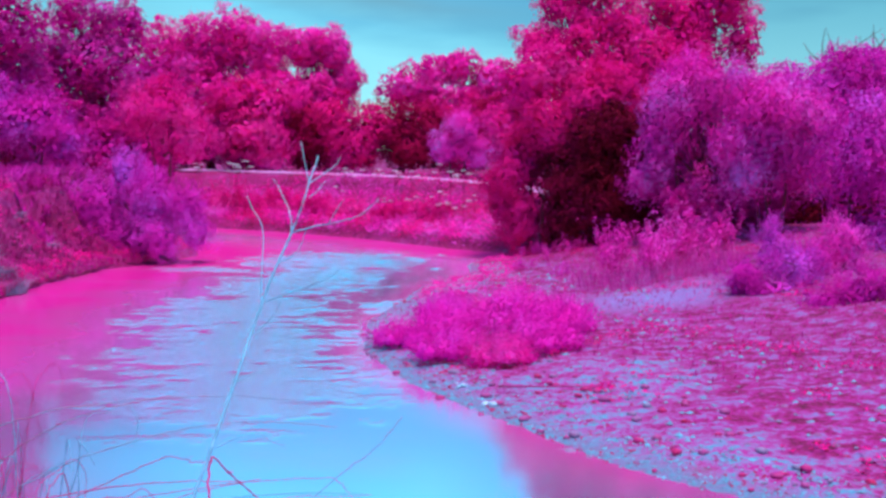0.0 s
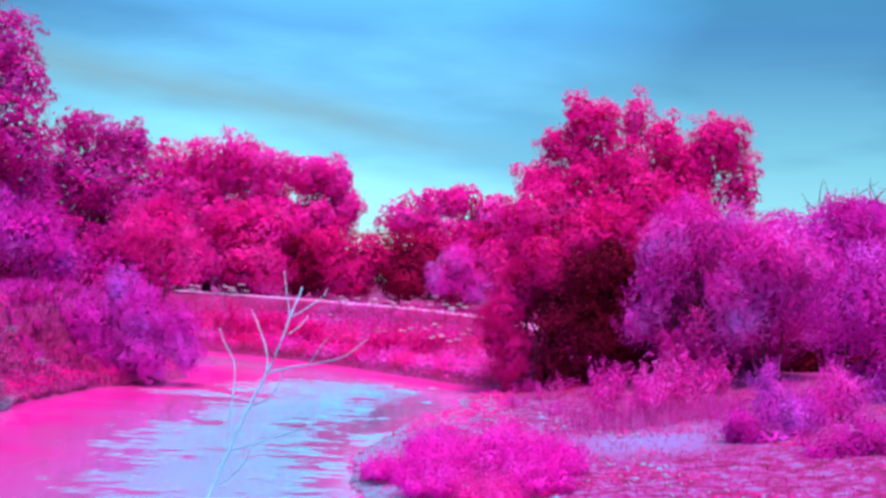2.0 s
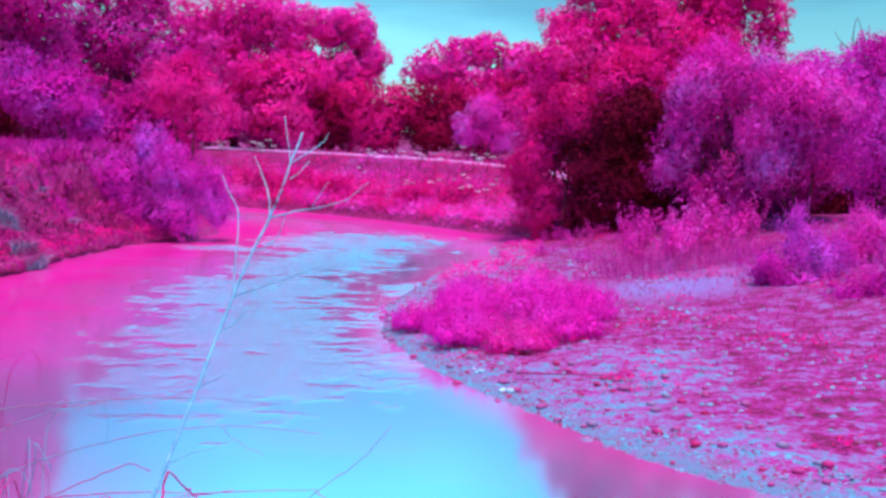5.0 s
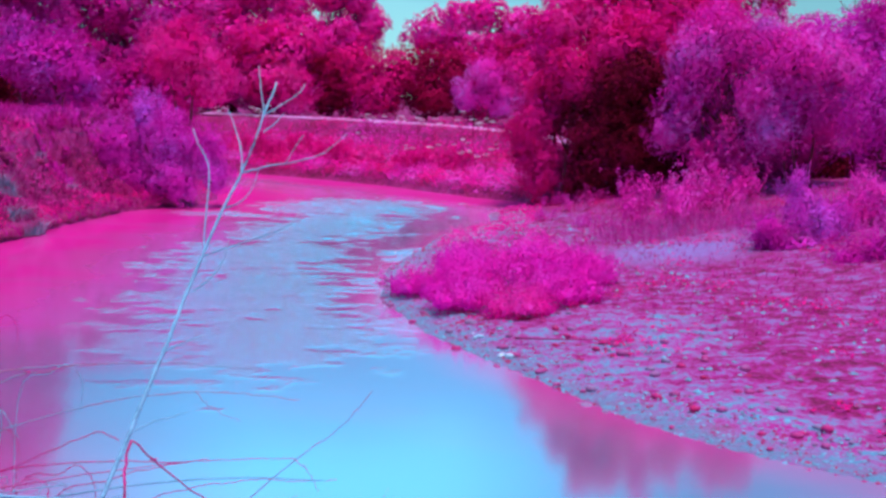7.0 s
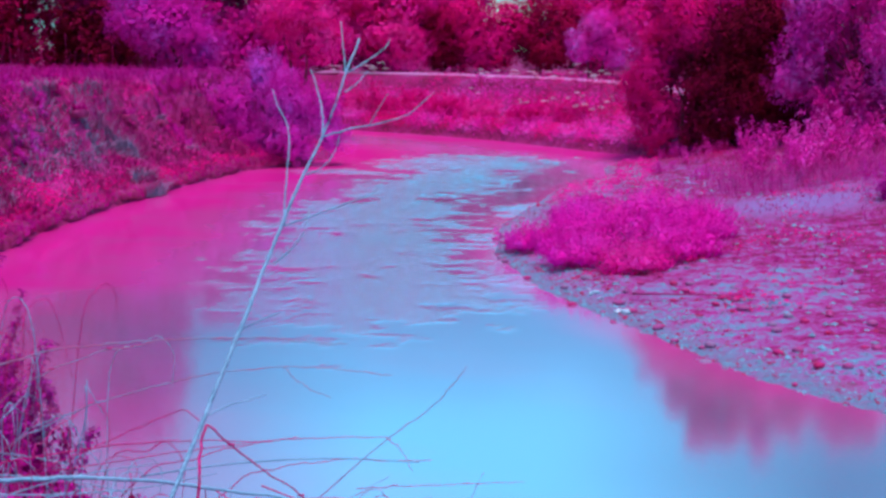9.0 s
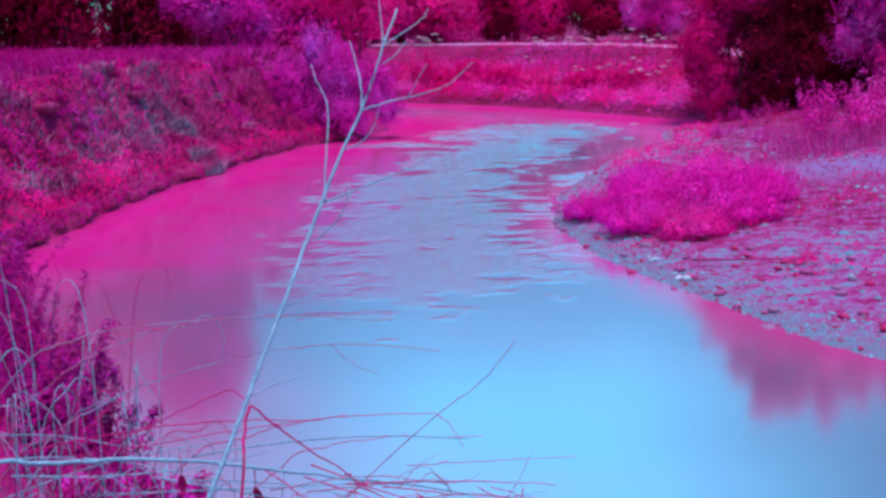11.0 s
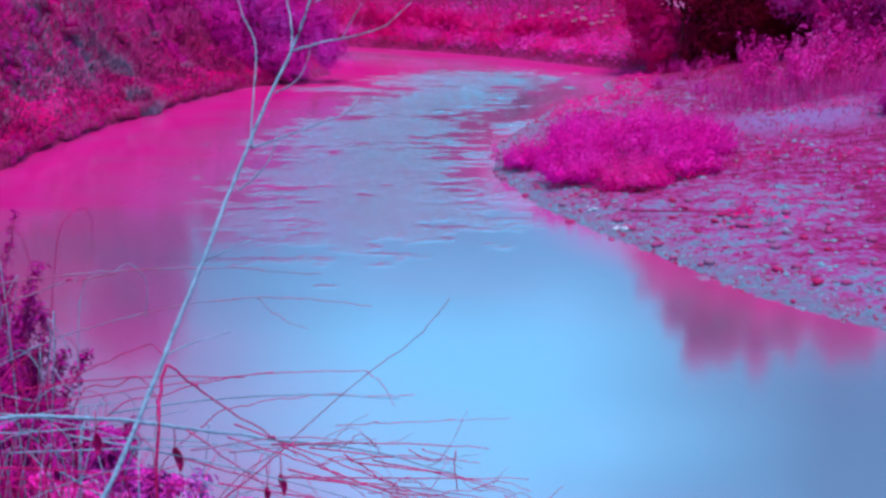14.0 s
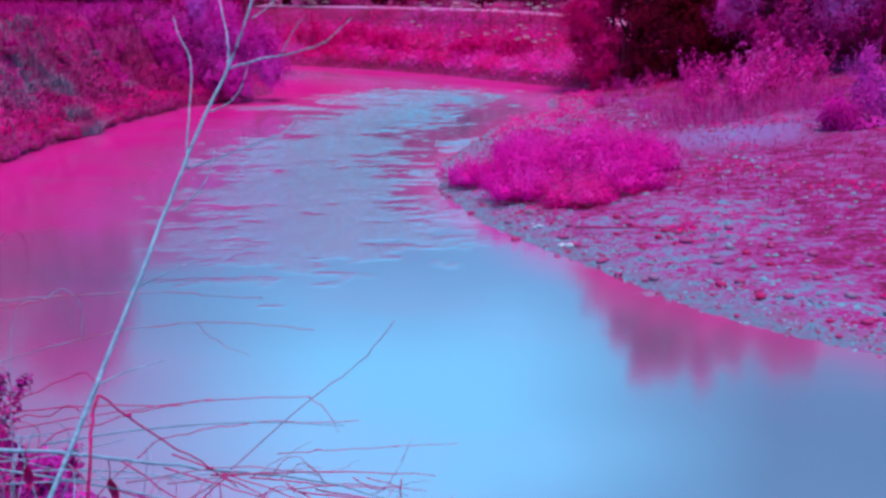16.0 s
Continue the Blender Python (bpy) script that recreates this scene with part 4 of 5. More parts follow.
for low, high, mat, label in ((-9, -0.12, LEAF_RED, "crimson herbs covering the far bank"), (-0.12, 0.22, LEAF_HOT, "pink herbs covering the far bank"), (0.22, 9, LEAF_LILAC, "pale lilac herbs on the far bank")):
    here = spots[(tint > low) & (tint <= high)]
    here = np.repeat(here, 2, 0) + rng.normal(0, 0.08, (2 * len(here), 3))
    up = 0.05 + 0.4 * rng.random(len(here)) ** 2
    stuff("bank_herbs", leaf_cards("bank_herbs", rng, here + np.stack([0 * up, 0 * up, up], 1), rng.uniform(0.07, 0.15, len(here)), np.tile((0, -0.3, 0.9), (len(here), 1)), mat), label, "herbs")
spots = scatter(rng, (-24, 6, 48, 68), 26000, lambda n, g, i: (n[2] > 0.4) & ~i & (g > 10.3))
stuff("grass", blades("grass", rng, spots, rng.uniform(0.1, 0.3, len(spots)), GRASS_PALE, 0.02), "pale flowering meadow on top of the far bank", "grass")
spots = scatter(rng, (-3, 12, 12, 42), 26000, lambda n, g, i: (n[3] > 0.5) & ~i & (g > 0.8))
pick = np.array([noise.fractal(Vector(v * 0.8), 1.0, 2.0, 3) for v in spots]) > 0.34
spots = np.repeat(spots[pick], 2, 0)
stuff("bar_herbs", leaf_cards("bar_herbs", rng, spots + rng.normal(0, 0.05, spots.shape) + (0, 0, 0.06), rng.uniform(0.04, 0.10, len(spots)), np.tile((0, -0.1, 0.9), (len(spots), 1)), LEAF_RED), "low crimson herbs between the stones", "herbs")
spots = scatter(rng, (0, 12, 18, 42), 4000, lambda n, g, i: (n[3] > 0.5) & ~i & (g > 3.2))
stuff("grass", blades("grass", rng, spots, rng.uniform(0.04, 0.16, len(spots)), GRASS_PINK, 0.01, 1.2), "thin pink grass on the sandy bar", "grass")
spots = scatter(rng, (-9, 4, 1.0, 15), 26000, lambda n, g, i: (n[0] > 0.5) & ~i & (g > 0.1))
spots = spots[(spots[:, 1] > 1.4) | (spots[:, 0] < -1)]
stuff("grass", blades("grass", rng, spots, rng.uniform(0.10, 0.34, len(spots)), GRASS_PINK, 0.005, 0.8), "rough pink grass on the near bank", "grass")

rng = np.random.default_rng(78)
along = rng.random(1500)
px, py = 2.4 + 4.6 * along + rng.normal(0, 0.2, 1500), 28.6 + 2.4 * along + np.abs(rng.normal(0, 2.2, 1500))
spots = np.stack([px, py, ground_height(px, py)[0]], 1)
stuff("dry_grass", blades("dry_grass", rng, spots, rng.uniform(0.2, 0.5, 1500) * rng.uniform(0.7, 1.8, 1500), GRASS_LILAC, 0.007, 0.5), "upright pale lilac grass fringing the sand", "grass")
rng = np.random.default_rng(21)
for k, (x, y, r, n) in enumerate(((-11.8, 29.6, 0.40, 420), (-13.6, 30.6, 0.45, 420), (-13.2, 31.4, 0.4, 360), (-14.6, 29.4, 0.4, 260), (-13.5, 29.0, 0.7, 300), (-13.4, 26.6, 0.6, 240), (-14.0, 24.2, 0.7, 240), (-13.9, 31.4, 0.6, 220), (-12.6, 23.0, 0.5, 180))):
    a, d = rng.uniform(0, 6.28, n), r * np.sqrt(rng.random(n))
    px, py = x + d * np.cos(a), y + d * 1.8 * np.sin(a)
    feet = np.stack([px, py, np.maximum(ground_height(px, py)[0], 0.02)], 1)
    root = new("bleached_tussock", blades("bleached_tussock", rng, feet, rng.uniform(0.15, 0.4, n), GRASS_BLEACHED, 0.018, 1.1))
    tagged(root, "bleached grass tussock on the slumped bank", "grass", "tussocks on the eroded bank")
k = 700
rng = np.random.default_rng(22)
for _ in range(18):
    k += 1
    x, y = rng.uniform(2.6, 7.0), rng.uniform(31, 38)
    weed(k, x, y, 0.16, rng.uniform(1.0, 1.7), 420, 0.10, LEAF_LILAC, "single tall weed with a pale plume", "plumed weeds on the bar")

# ---- stones ----


def stone_mesh(seed):
    rng = np.random.default_rng(seed)
    bm = bmesh.new()
    bmesh.ops.create_icosphere(bm, subdivisions=1, radius=1.0)
    for v in bm.verts:
        v.co *= 1 + rng.uniform(-0.18, 0.18)
        v.co.z *= 0.62
    me = bpy.data.meshes.new("river_stone")
    bm.to_mesh(me)
    bm.free()
    me.shade_smooth()
    me.materials.append(STONE)
    return me


STONES = [stone_mesh(s) for s in range(6)]
rng = np.random.default_rng(5)
spots = scatter(rng, (-3, 5, 12, 30), 2600, lambda n, g, i: (n[3] > 0.7) & (g < 2.6) & (~i | (g < 0.12)))
spots = spots[rng.permutation(len(spots))][:260]
for x, y, z in spots:
    r = 0.025 + 0.06 * rng.random() ** 2
    ob = new("river_stone", STONES[rng.integers(6)])
    ob.matrix_world = pose(x, y, z + r * 0.25, 0, 0, rng.uniform(0, 360)) @ Matrix.Diagonal((r * rng.uniform(0.9, 1.5), r, r, 1))
    tagged(ob, "rounded river stone on the gravel shore", "stone", "stones on the shore")
spots = scatter(rng, (-3.2, 6, 12, 42), 40000, lambda n, g, i: (n[3] > 0.7) & (g < 1.1) & ~i)
base = np.array([(1, 0, 0), (0, 1, 0), (-1, 0, 0), (0, -1, 0), (0, 0, 0.6)])
r = rng.uniform(0.012, 0.032, len(spots))
co = (spots[:, None] + base[None] * r[:, None, None] * rng.uniform(0.7, 1.4, (len(spots), 5, 1))).reshape(-1, 3)
k5 = np.arange(len(spots))[:, None] * 5
tris = np.concatenate([k5 + [0, 1, 4], k5 + [1, 2, 4], k5 + [2, 3, 4], k5 + [3, 0, 4]], 1).reshape(-1, 3)
stuff("gravel", mesh_of("gravel", co, tris, GRAVEL), "grey and red gravel along the water", "gravel")

spots = scatter(rng, (-3, 9, 12.5, 36), 2200, lambda n, g, i: (n[3] > 0.7) & (g < 6) & (g > 0.1) & ~i)
r = rng.uniform(0.025, 0.055, len(spots))
co = (spots[:, None] + base[None] * r[:, None, None] * rng.uniform(0.7, 1.5, (len(spots), 5, 1))).reshape(-1, 3)
k5 = np.arange(len(spots))[:, None] * 5
tris = np.concatenate([k5 + [0, 1, 4], k5 + [1, 2, 4], k5 + [2, 3, 4], k5 + [3, 0, 4]], 1).reshape(-1, 3)
stuff("cobble", mesh_of("cobble", co, tris, GRAVEL), "scattered dull red cobbles in the sand", "cobbles")

# ---- slumped turf along the eroded bank ----


def turf_block(seed, x, y, size, z=0.0, straw=None):
    rng = np.random.default_rng(seed)
    root = thing("turf_block", x, y, z, "slumped block of bank turf with hanging dry grass", "turf", "slumped turf at the waterline")
    bm = bmesh.new()
    bmesh.ops.create_cube(bm, size=1.0)
    bmesh.ops.subdivide_edges(bm, edges=bm.edges[:], cuts=3, use_grid_fill=True)
    for v in bm.verts:
        k = noise.noise(v.co * 2.2 + Vector((seed * 1.3, 0, 0)))
        v.co = v.co.normalized() * 0.35 + v.co * 0.6
        v.co = Vector((v.co.x * size, v.co.y * size * 1.7, v.co.z * size * 0.6)) * (1 + 0.3 * k)
    me = bpy.data.meshes.new("clod")
    bm.to_mesh(me)
    bm.free()
    me.shade_smooth()
    me.materials.append(SOIL)
    clod = part("clod", me, root)
    clod.location = (0, 0, size * 0.2)
    foot = np.stack([rng.uniform(-0.4, 0.45, 70) * size, rng.uniform(-0.8, 0.8, 70) * size, np.full(70, size * 0.5)], 1)
    tagged(part("dry_grass", blades("dry_grass", rng, foot, rng.uniform(0.12, 0.3, 70), straw or GRASS_PALE, 0.012, 1.5), root), kind="stuff")
    return root




def turf_lip():
    """The ragged mat of turf that overhangs the undercut waterline of the eroded bank."""
    line = smooth_path([(x, y, 0) for x, y in LEFT_SHORE if 17 < y < 38.5], 24)
    ring = ((-0.45, 0.24), (-0.10, 0.31), (0.06, 0.25), (0.11, 0.15), (0.00, 0.06), (-0.40, 0.04))
    co, faces = [], []
    for k, (x, y, _) in enumerate(line):
        out = 0.22 * noise.fractal(Vector((y * 0.9, 2.0, 0)), 0.8, 2.0, 4)
        up = 0.16 * noise.fractal(Vector((y * 1.1, 7.0, 0)), 0.8, 2.0, 4) - 0.03
        co += [(x + a + out + 0.03 * noise.noise(Vector((y * 5, j, 0))), y, b + up + 0.03 * noise.noise(Vector((y * 4, j, 5)))) for j, (a, b) in enumerate(ring)]
    n = len(ring)
    for k in range(len(line) - 1):
        faces += [(k * n + j, k * n + (j + 1) % n, (k + 1) * n + (j + 1) % n, (k + 1) * n + j) for j in range(n)]
    faces += [tuple(range(n))[::-1], tuple((len(line) - 1) * n + j for j in range(n))]
    root = thing("turf_lip", *line[0], "ragged crimson turf overhanging the undercut waterline", "turf")
    base = np.array(line[0])
    co = np.array(co) - base
    part("mat", mesh_of("mat", co, faces, SOIL, True), root)
    t = np.random.default_rng(12)
    foot = co.reshape(-1, n, 3)[t.integers(0, len(line), 2600), t.integers(1, 4, 2600)] + t.normal(0, 0.03, (2600, 3)) * (1, 2, 0.4)
    tagged(part("hanging_grass", blades("hanging_grass", t, foot, t.uniform(0.05, 0.20, 2600), GRASS_PINK, 0.012, 1.6), root), kind="stuff")


turf_lip()
rng = np.random.default_rng(8)
for k in range(11):
    y = 19.0 + k * 1.7 + rng.uniform(-0.8, 0.8)
    x = float(np.interp(y, [p[1] for p in LEFT_SHORE[:6]], [p[0] for p in LEFT_SHORE[:6]]))
    turf_block(500 + k, x - 0.22 + rng.uniform(-0.25, 0.15), y, rng.uniform(0.25, 0.7))

for k in range(16):
    y = 20.5 + k * 1.05 + rng.uniform(-0.4, 0.4)
    x = float(np.interp(y, [p[1] for p in LEFT_SHORE[:6]], [p[0] for p in LEFT_SHORE[:6]])) - rng.choice((1.3, 1.9, 2.5)) + rng.uniform(-0.2, 0.2)
    turf_block(560 + k, x, y, rng.uniform(0.2, 0.42), ground_z(x, y) - 0.08, GRASS_BLEACHED if k % 3 else GRASS_PINK)
# soil blocks added at the inlet to stand for the tree's shade
for k, (x, y, size) in enumerate(((0.9, 43.9, 0.4), (1.7, 43.6, 0.45), (2.5, 43.2, 0.4))):
    turf_block(540 + k, x, y, size)

# ---- litter and driftwood on the bar ----


def litter(seed, x, y, size):
    rng = np.random.default_rng(seed)
    bm = bmesh.new()
    bmesh.ops.create_icosphere(bm, subdivisions=2, radius=1.0)
    for v in bm.verts:
        k = 1 + 0.35 * noise.noise(v.co * 2.6 + Vector((seed, 0, 0)))
        v.co = Vector((v.co.x * k, v.co.y * k * 0.7, v.co.z * k * 0.55)) * size
    me = bpy.data.meshes.new("litter")
    bm.to_mesh(me)
    bm.free()
    me.materials.append(PLASTIC)
    ob = new("litter", me)
    ob.matrix_world = pose(x, y, ground_z(x, y) + size * 0.3, 0, 0, rng.uniform(0, 360))
    return tagged(ob, "crumpled white plastic litter on the gravel", "litter", "litter on the shore")


for k, (x, y, size) in enumerate(((0.06, 17.40, 0.07), (0.17, 17.30, 0.075), (-0.36, 18.44, 0.05), (-0.28, 18.50, 0.055), (-0.40, 18.75, 0.035), (-0.22, 18.15, 0.03))):
    litter(k, x, y, size)
pole = thing("driftwood", 1.2, 17.85, ground_z(1.2, 17.85), "thin dark red driftwood pole lying on the bar", "driftwood")
line = smooth_path([(-0.95, 0.1, 0.03), (-0.3, -0.05, 0.07), (0.4, 0.05, 0.06), (0.95, -0.05, 0.0)], 4)
part("pole", mesh_of("pole", *tube(line, 0.018, 0.008, 6), SOIL, True), pole)

# ---- umbellifers on the far bank ----


def hogweed(seed, x, y, top, heads=3):
    rng = np.random.default_rng(seed)
    z = ground_z(x, y)
    h = max(top - z, 0.5)
    root = thing("hogweed", x, y, z, "tall hogweed with white umbels on the far bank", "wildflower", "hogweeds on the far bank")
    part("stem", mesh_of("stem", *tube(smooth_path([(0, 0, -0.05), (0.03, 0, h * 0.5), (0, 0.02, h * 0.9)], 3), 0.02, 0.012, 5), TWIG_RED, True), root)
    for k in range(heads):
        a = rng.uniform(0, 6.28)
        off = 0.0 if k == 0 else rng.uniform(0.2, 0.4)
        tip = np.array((off * math.cos(a), off * math.sin(a), h * (1 if k == 0 else rng.uniform(0.8, 0.95))))
        part("branch", mesh_of("branch", *tube(smooth_path([(0, 0, h * 0.6), tip * (0.6, 0.6, 0.85), tip], 3), 0.01, 0.006, 5), TWIG_RED, True), root)
        spots = []
        wide = rng.uniform(0.10, 0.19) * (1.0 if top > 2.6 else 0.6)
        for _ in range(60):
            r, b = wide * math.sqrt(rng.random()), rng.uniform(0, 6.28)
            spots.append(tip + (r * math.cos(b), r * math.sin(b), 0.06 - r * r * 1.2))
        spots = np.array(spots)
        part("umbel", leaf_cards("umbel", rng, spots, np.full(len(spots), 0.075), np.tile((0, 0, 1.0), (len(spots), 1)), UMBEL, 0.9), root, "flat white umbel")
    return root


for k, (x, y, top) in enumerate(((-2.1, 53.5, 3.12), (-1.0, 52.5, 2.85), (-1.6, 53.0, 2.80), (-12.2, 57.5, 2.95), (-11.4, 57.2, 3.08), (-11.8, 57.0, 2.9), (-14.0, 58.0, 2.9), (-13.7, 58.0, 2.88),
                                 (-6.6, 56.8, 2.8), (-5.8, 56.5, 2.75), (-5.0, 56.0, 2.8), (-4.2, 55.6, 2.75), (-3.4, 55.0, 2.75), (-2.9, 50.6, 1.75), (-1.6, 49.4, 1.6), (-0.9, 48.6, 1.5), (-4.4, 52.4, 1.6), (-0.5, 49.2, 1.9), (-6.8, 54.8, 2.0), (-1.9, 50.4, 2.0))):
    hogweed(300 + k, x, y, top, 2 + k % 3)

# ---- dead stalks and twigs at the eye ----


def stick(name, lines, base, label, category, mat, group="", first=None):
    """A dead stem: its first line is the main stem, the rest are side twigs; each (points, first radius, last radius)."""
    root = thing(name, *base, label, category, group)
    rng = np.random.default_rng(len(lines))
    for k, (points, r0, r1) in enumerate(lines):
        line = smooth_path(points, 5) - base
        line[1:-1] += rng.normal(0, 0.0003 if mat is STALK else 0.0009, (len(line) - 2, 3))
        branch = part("stem" if k == 0 else "twig", mesh_of("stem", *tube(line, r0 * (0.36 if mat is STALK else 0.42), r1 * (0.42 if mat is STALK else 0.40), 7, 0.06, rng), first if first and k == 0 else mat, True), root)
        knots = []
        for i in range(4, len(line) - 2, 7):
            knots.append(tube(np.array([line[i] - (0.004, 0, 0), line[i], line[i] + (0.004, 0, 0.001)]), r0 * 0.35, r0 * 0.55, 6))
        if k and len(knots) > 1 and mat is not STALK:
            tagged(part("bud", mesh_of("bud", *joined(knots), TWIG_RED, True), branch), kind="stuff")
    return root

stick("dead_stalk", [
    ([(-0.50, 1.2, 2.25), (-0.448, 1.36, 2.80), (-0.406, 1.486, 3.085), (-0.387, 1.55, 3.161), (-0.366, 1.62, 3.246), (-0.346, 1.70, 3.335), (-0.329, 1.78, 3.420), (-0.310, 1.83, 3.488), (-0.293, 1.87, 3.538), (-0.28, 1.885, 3.577), (-0.271, 1.905, 3.616), (-0.263, 1.95, 3.66)], 0.0085, 0.0028),
    ([(-0.293, 1.87, 3.538), (-0.26, 1.88, 3.548), (-0.224, 1.89, 3.555), (-0.186, 1.89, 3.568), (-0.156, 1.89, 3.594)], 0.0036, 0.0012),
    ([(-0.237, 1.885, 3.552), (-0.223, 1.885, 3.576), (-0.212, 1.885, 3.592)], 0.002, 0.0012),
    ([(-0.312, 1.86, 3.491), (-0.293, 1.865, 3.5), (-0.279, 1.87, 3.517), (-0.271, 1.88, 3.546)], 0.0028, 0.0012),
    ([(-0.335, 1.84, 3.429), (-0.339, 1.86, 3.467), (-0.344, 1.9, 3.539), (-0.367, 1.93, 3.572), (-0.382, 1.958, 3.593)], 0.0034, 0.0012),
    ([(-0.293, 1.87, 3.538), (-0.3, 1.9, 3.566), (-0.325, 1.97, 3.595), (-0.354, 2.05, 3.62)], 0.003, 0.0012),
    ([(-0.335, 1.84, 3.429), (-0.302, 1.85, 3.441), (-0.259, 1.86, 3.457), (-0.229, 1.87, 3.469), (-0.216, 1.88, 3.487)], 0.003, 0.0012),
    ([(-0.338, 1.8, 3.388), (-0.32, 1.81, 3.403), (-0.305, 1.82, 3.425), (-0.3, 1.83, 3.452)], 0.0026, 0.0012),
    ([(-0.353, 1.72, 3.324), (-0.336, 1.73, 3.332), (-0.308, 1.74, 3.344)], 0.0026, 0.0012),
    ([(-0.353, 1.6, 3.257), (-0.335, 1.62, 3.263), (-0.3, 1.64, 3.271)], 0.0024, 0.0012),
    ([(-0.271, 1.905, 3.616), (-0.251, 1.94, 3.632), (-0.236, 1.97, 3.646), (-0.232, 2, 3.66)], 0.0024, 0.0012),
    ([(-0.271, 1.9, 3.593), (-0.258, 1.92, 3.605), (-0.25, 1.94, 3.619)], 0.0024, 0.0012),
    ([(-0.271, 1.905, 3.616), (-0.284, 1.95, 3.647), (-0.299, 2, 3.683)], 0.002, 0.0012)],
    (-0.50, 1.2, 2.25), "bare bleached stalk leaning out over the water", "dead plant", STALK)
stick("dead_twig", [
    ([(-1.1, 1.9, 2.3), (-1, 1.92, 2.9), (-0.84, 1.95, 3.16), (-0.748, 1.95, 3.213), (-0.661, 1.95, 3.234), (-0.593, 1.95, 3.243), (-0.511, 1.95, 3.252), (-0.398, 1.95, 3.258), (-0.336, 1.95, 3.255), (-0.282, 1.95, 3.254)], 0.0035, 0.0014),
    ([(-0.814, 1.9, 3.123), (-0.759, 1.9, 3.164), (-0.694, 1.9, 3.207), (-0.631, 1.9, 3.234), (-0.577, 1.9, 3.249), (-0.533, 1.9, 3.258)], 0.003, 0.0016)],
    (-1.1, 1.9, 2.3), "arching dry bramble with small buds", "dead twig", TWIG_PALE, "dead twigs over the water")
stick("dead_twig", [
    ([(-1.15, 2, 2.3), (-1.02, 2.02, 2.8), (-0.916, 2.05, 2.991), (-0.855, 2.05, 3.031), (-0.783, 2.05, 3.076), (-0.706, 2.05, 3.114), (-0.632, 2.05, 3.142), (-0.56, 2.05, 3.163), (-0.502, 2.05, 3.178), (-0.4, 2.05, 3.191), (-0.327, 2.05, 3.192), (-0.24, 2.05, 3.186)], 0.0036, 0.0012),
    ([(-0.4, 2.05, 3.191), (-0.372, 2.05, 3.166), (-0.329, 2.05, 3.148)], 0.0014, 0.0008)],
    (-1.15, 2, 2.3), "long arching dry bramble with small buds", "dead twig", TWIG_PALE, "dead twigs over the water")
stick("dead_twig", [
    ([(-0.95, 1.85, 2.25), (-0.86, 1.88, 2.85), (-0.789, 1.9, 3.031), (-0.729, 1.9, 3.06), (-0.658, 1.92, 3.089), (-0.582, 1.93, 3.124), (-0.511, 1.93, 3.156), (-0.437, 1.8, 3.185)], 0.0026, 0.0018)],
    (-0.95, 1.85, 2.25), "thin red twig broken at a knee", "dead twig", TWIG_RED, "dead twigs over the water")
stick("dead_twig", [
    ([(-0.36, 1.5, 2.2), (-0.36, 1.53, 2.8), (-0.357, 1.57, 3.155), (-0.364, 1.6, 3.208), (-0.363, 1.62, 3.239)], 0.0048, 0.0036),
    ([(-0.362, 1.62, 3.239), (-0.336, 1.65, 3.2), (-0.289, 1.7, 3.14), (-0.256, 1.72, 3.105)], 0.0028, 0.0016)],
    (-0.36, 1.5, 2.2), "upright red stem with a snapped side twig", "dead twig", TWIG_RED, "dead twigs over the water")
stick("dead_twig", [
    ([(-0.8, 2, 2.2), (-0.7, 2.01, 2.85), (-0.61, 2.02, 3.021), (-0.527, 2.02, 3.054), (-0.468, 2.02, 3.075), (-0.406, 2.02, 3.089), (-0.323, 2.02, 3.099), (-0.244, 2.02, 3.104)], 0.0026, 0.0012),
    ([(-0.244, 2.02, 3.104), (-0.222, 2.02, 3.088), (-0.203, 2.02, 3.056)], 0.0014, 0.0008)],
    (-0.8, 2, 2.2), "fine red twig with buds", "dead twig", TWIG_RED, "dead twigs over the water")
stick("dead_twig", [
    ([(-0.55, 1.88, 2.1), (-0.5, 1.89, 2.7), (-0.426, 1.9, 2.944), (-0.328, 1.92, 3.034), (-0.223, 1.94, 3.129), (-0.164, 1.95, 3.174), (-0.119, 1.95, 3.23)], 0.0028, 0.0012)],
    (-0.55, 1.88, 2.1), "thin rising switch over the water", "dead twig", TWIG_PALE, "dead twigs over the water")
stick("dead_twig", [
    ([(-0.62, 1.98, 2.1), (-0.56, 1.99, 2.85), (-0.464, 2, 3.022), (-0.401, 2, 3.053), (-0.346, 2, 3.066), (-0.292, 2, 3.075), (-0.234, 2, 3.076), (-0.173, 2, 3.081)], 0.0022, 0.001),
    ([(-0.269, 1.95, 3.051), (-0.204, 1.95, 3.059), (-0.136, 1.95, 3.065), (-0.04, 1.95, 3.075)], 0.0014, 0.0007)],
    (-0.62, 1.98, 2.1), "fine red twig with buds", "dead twig", TWIG_RED, "dead twigs over the water")
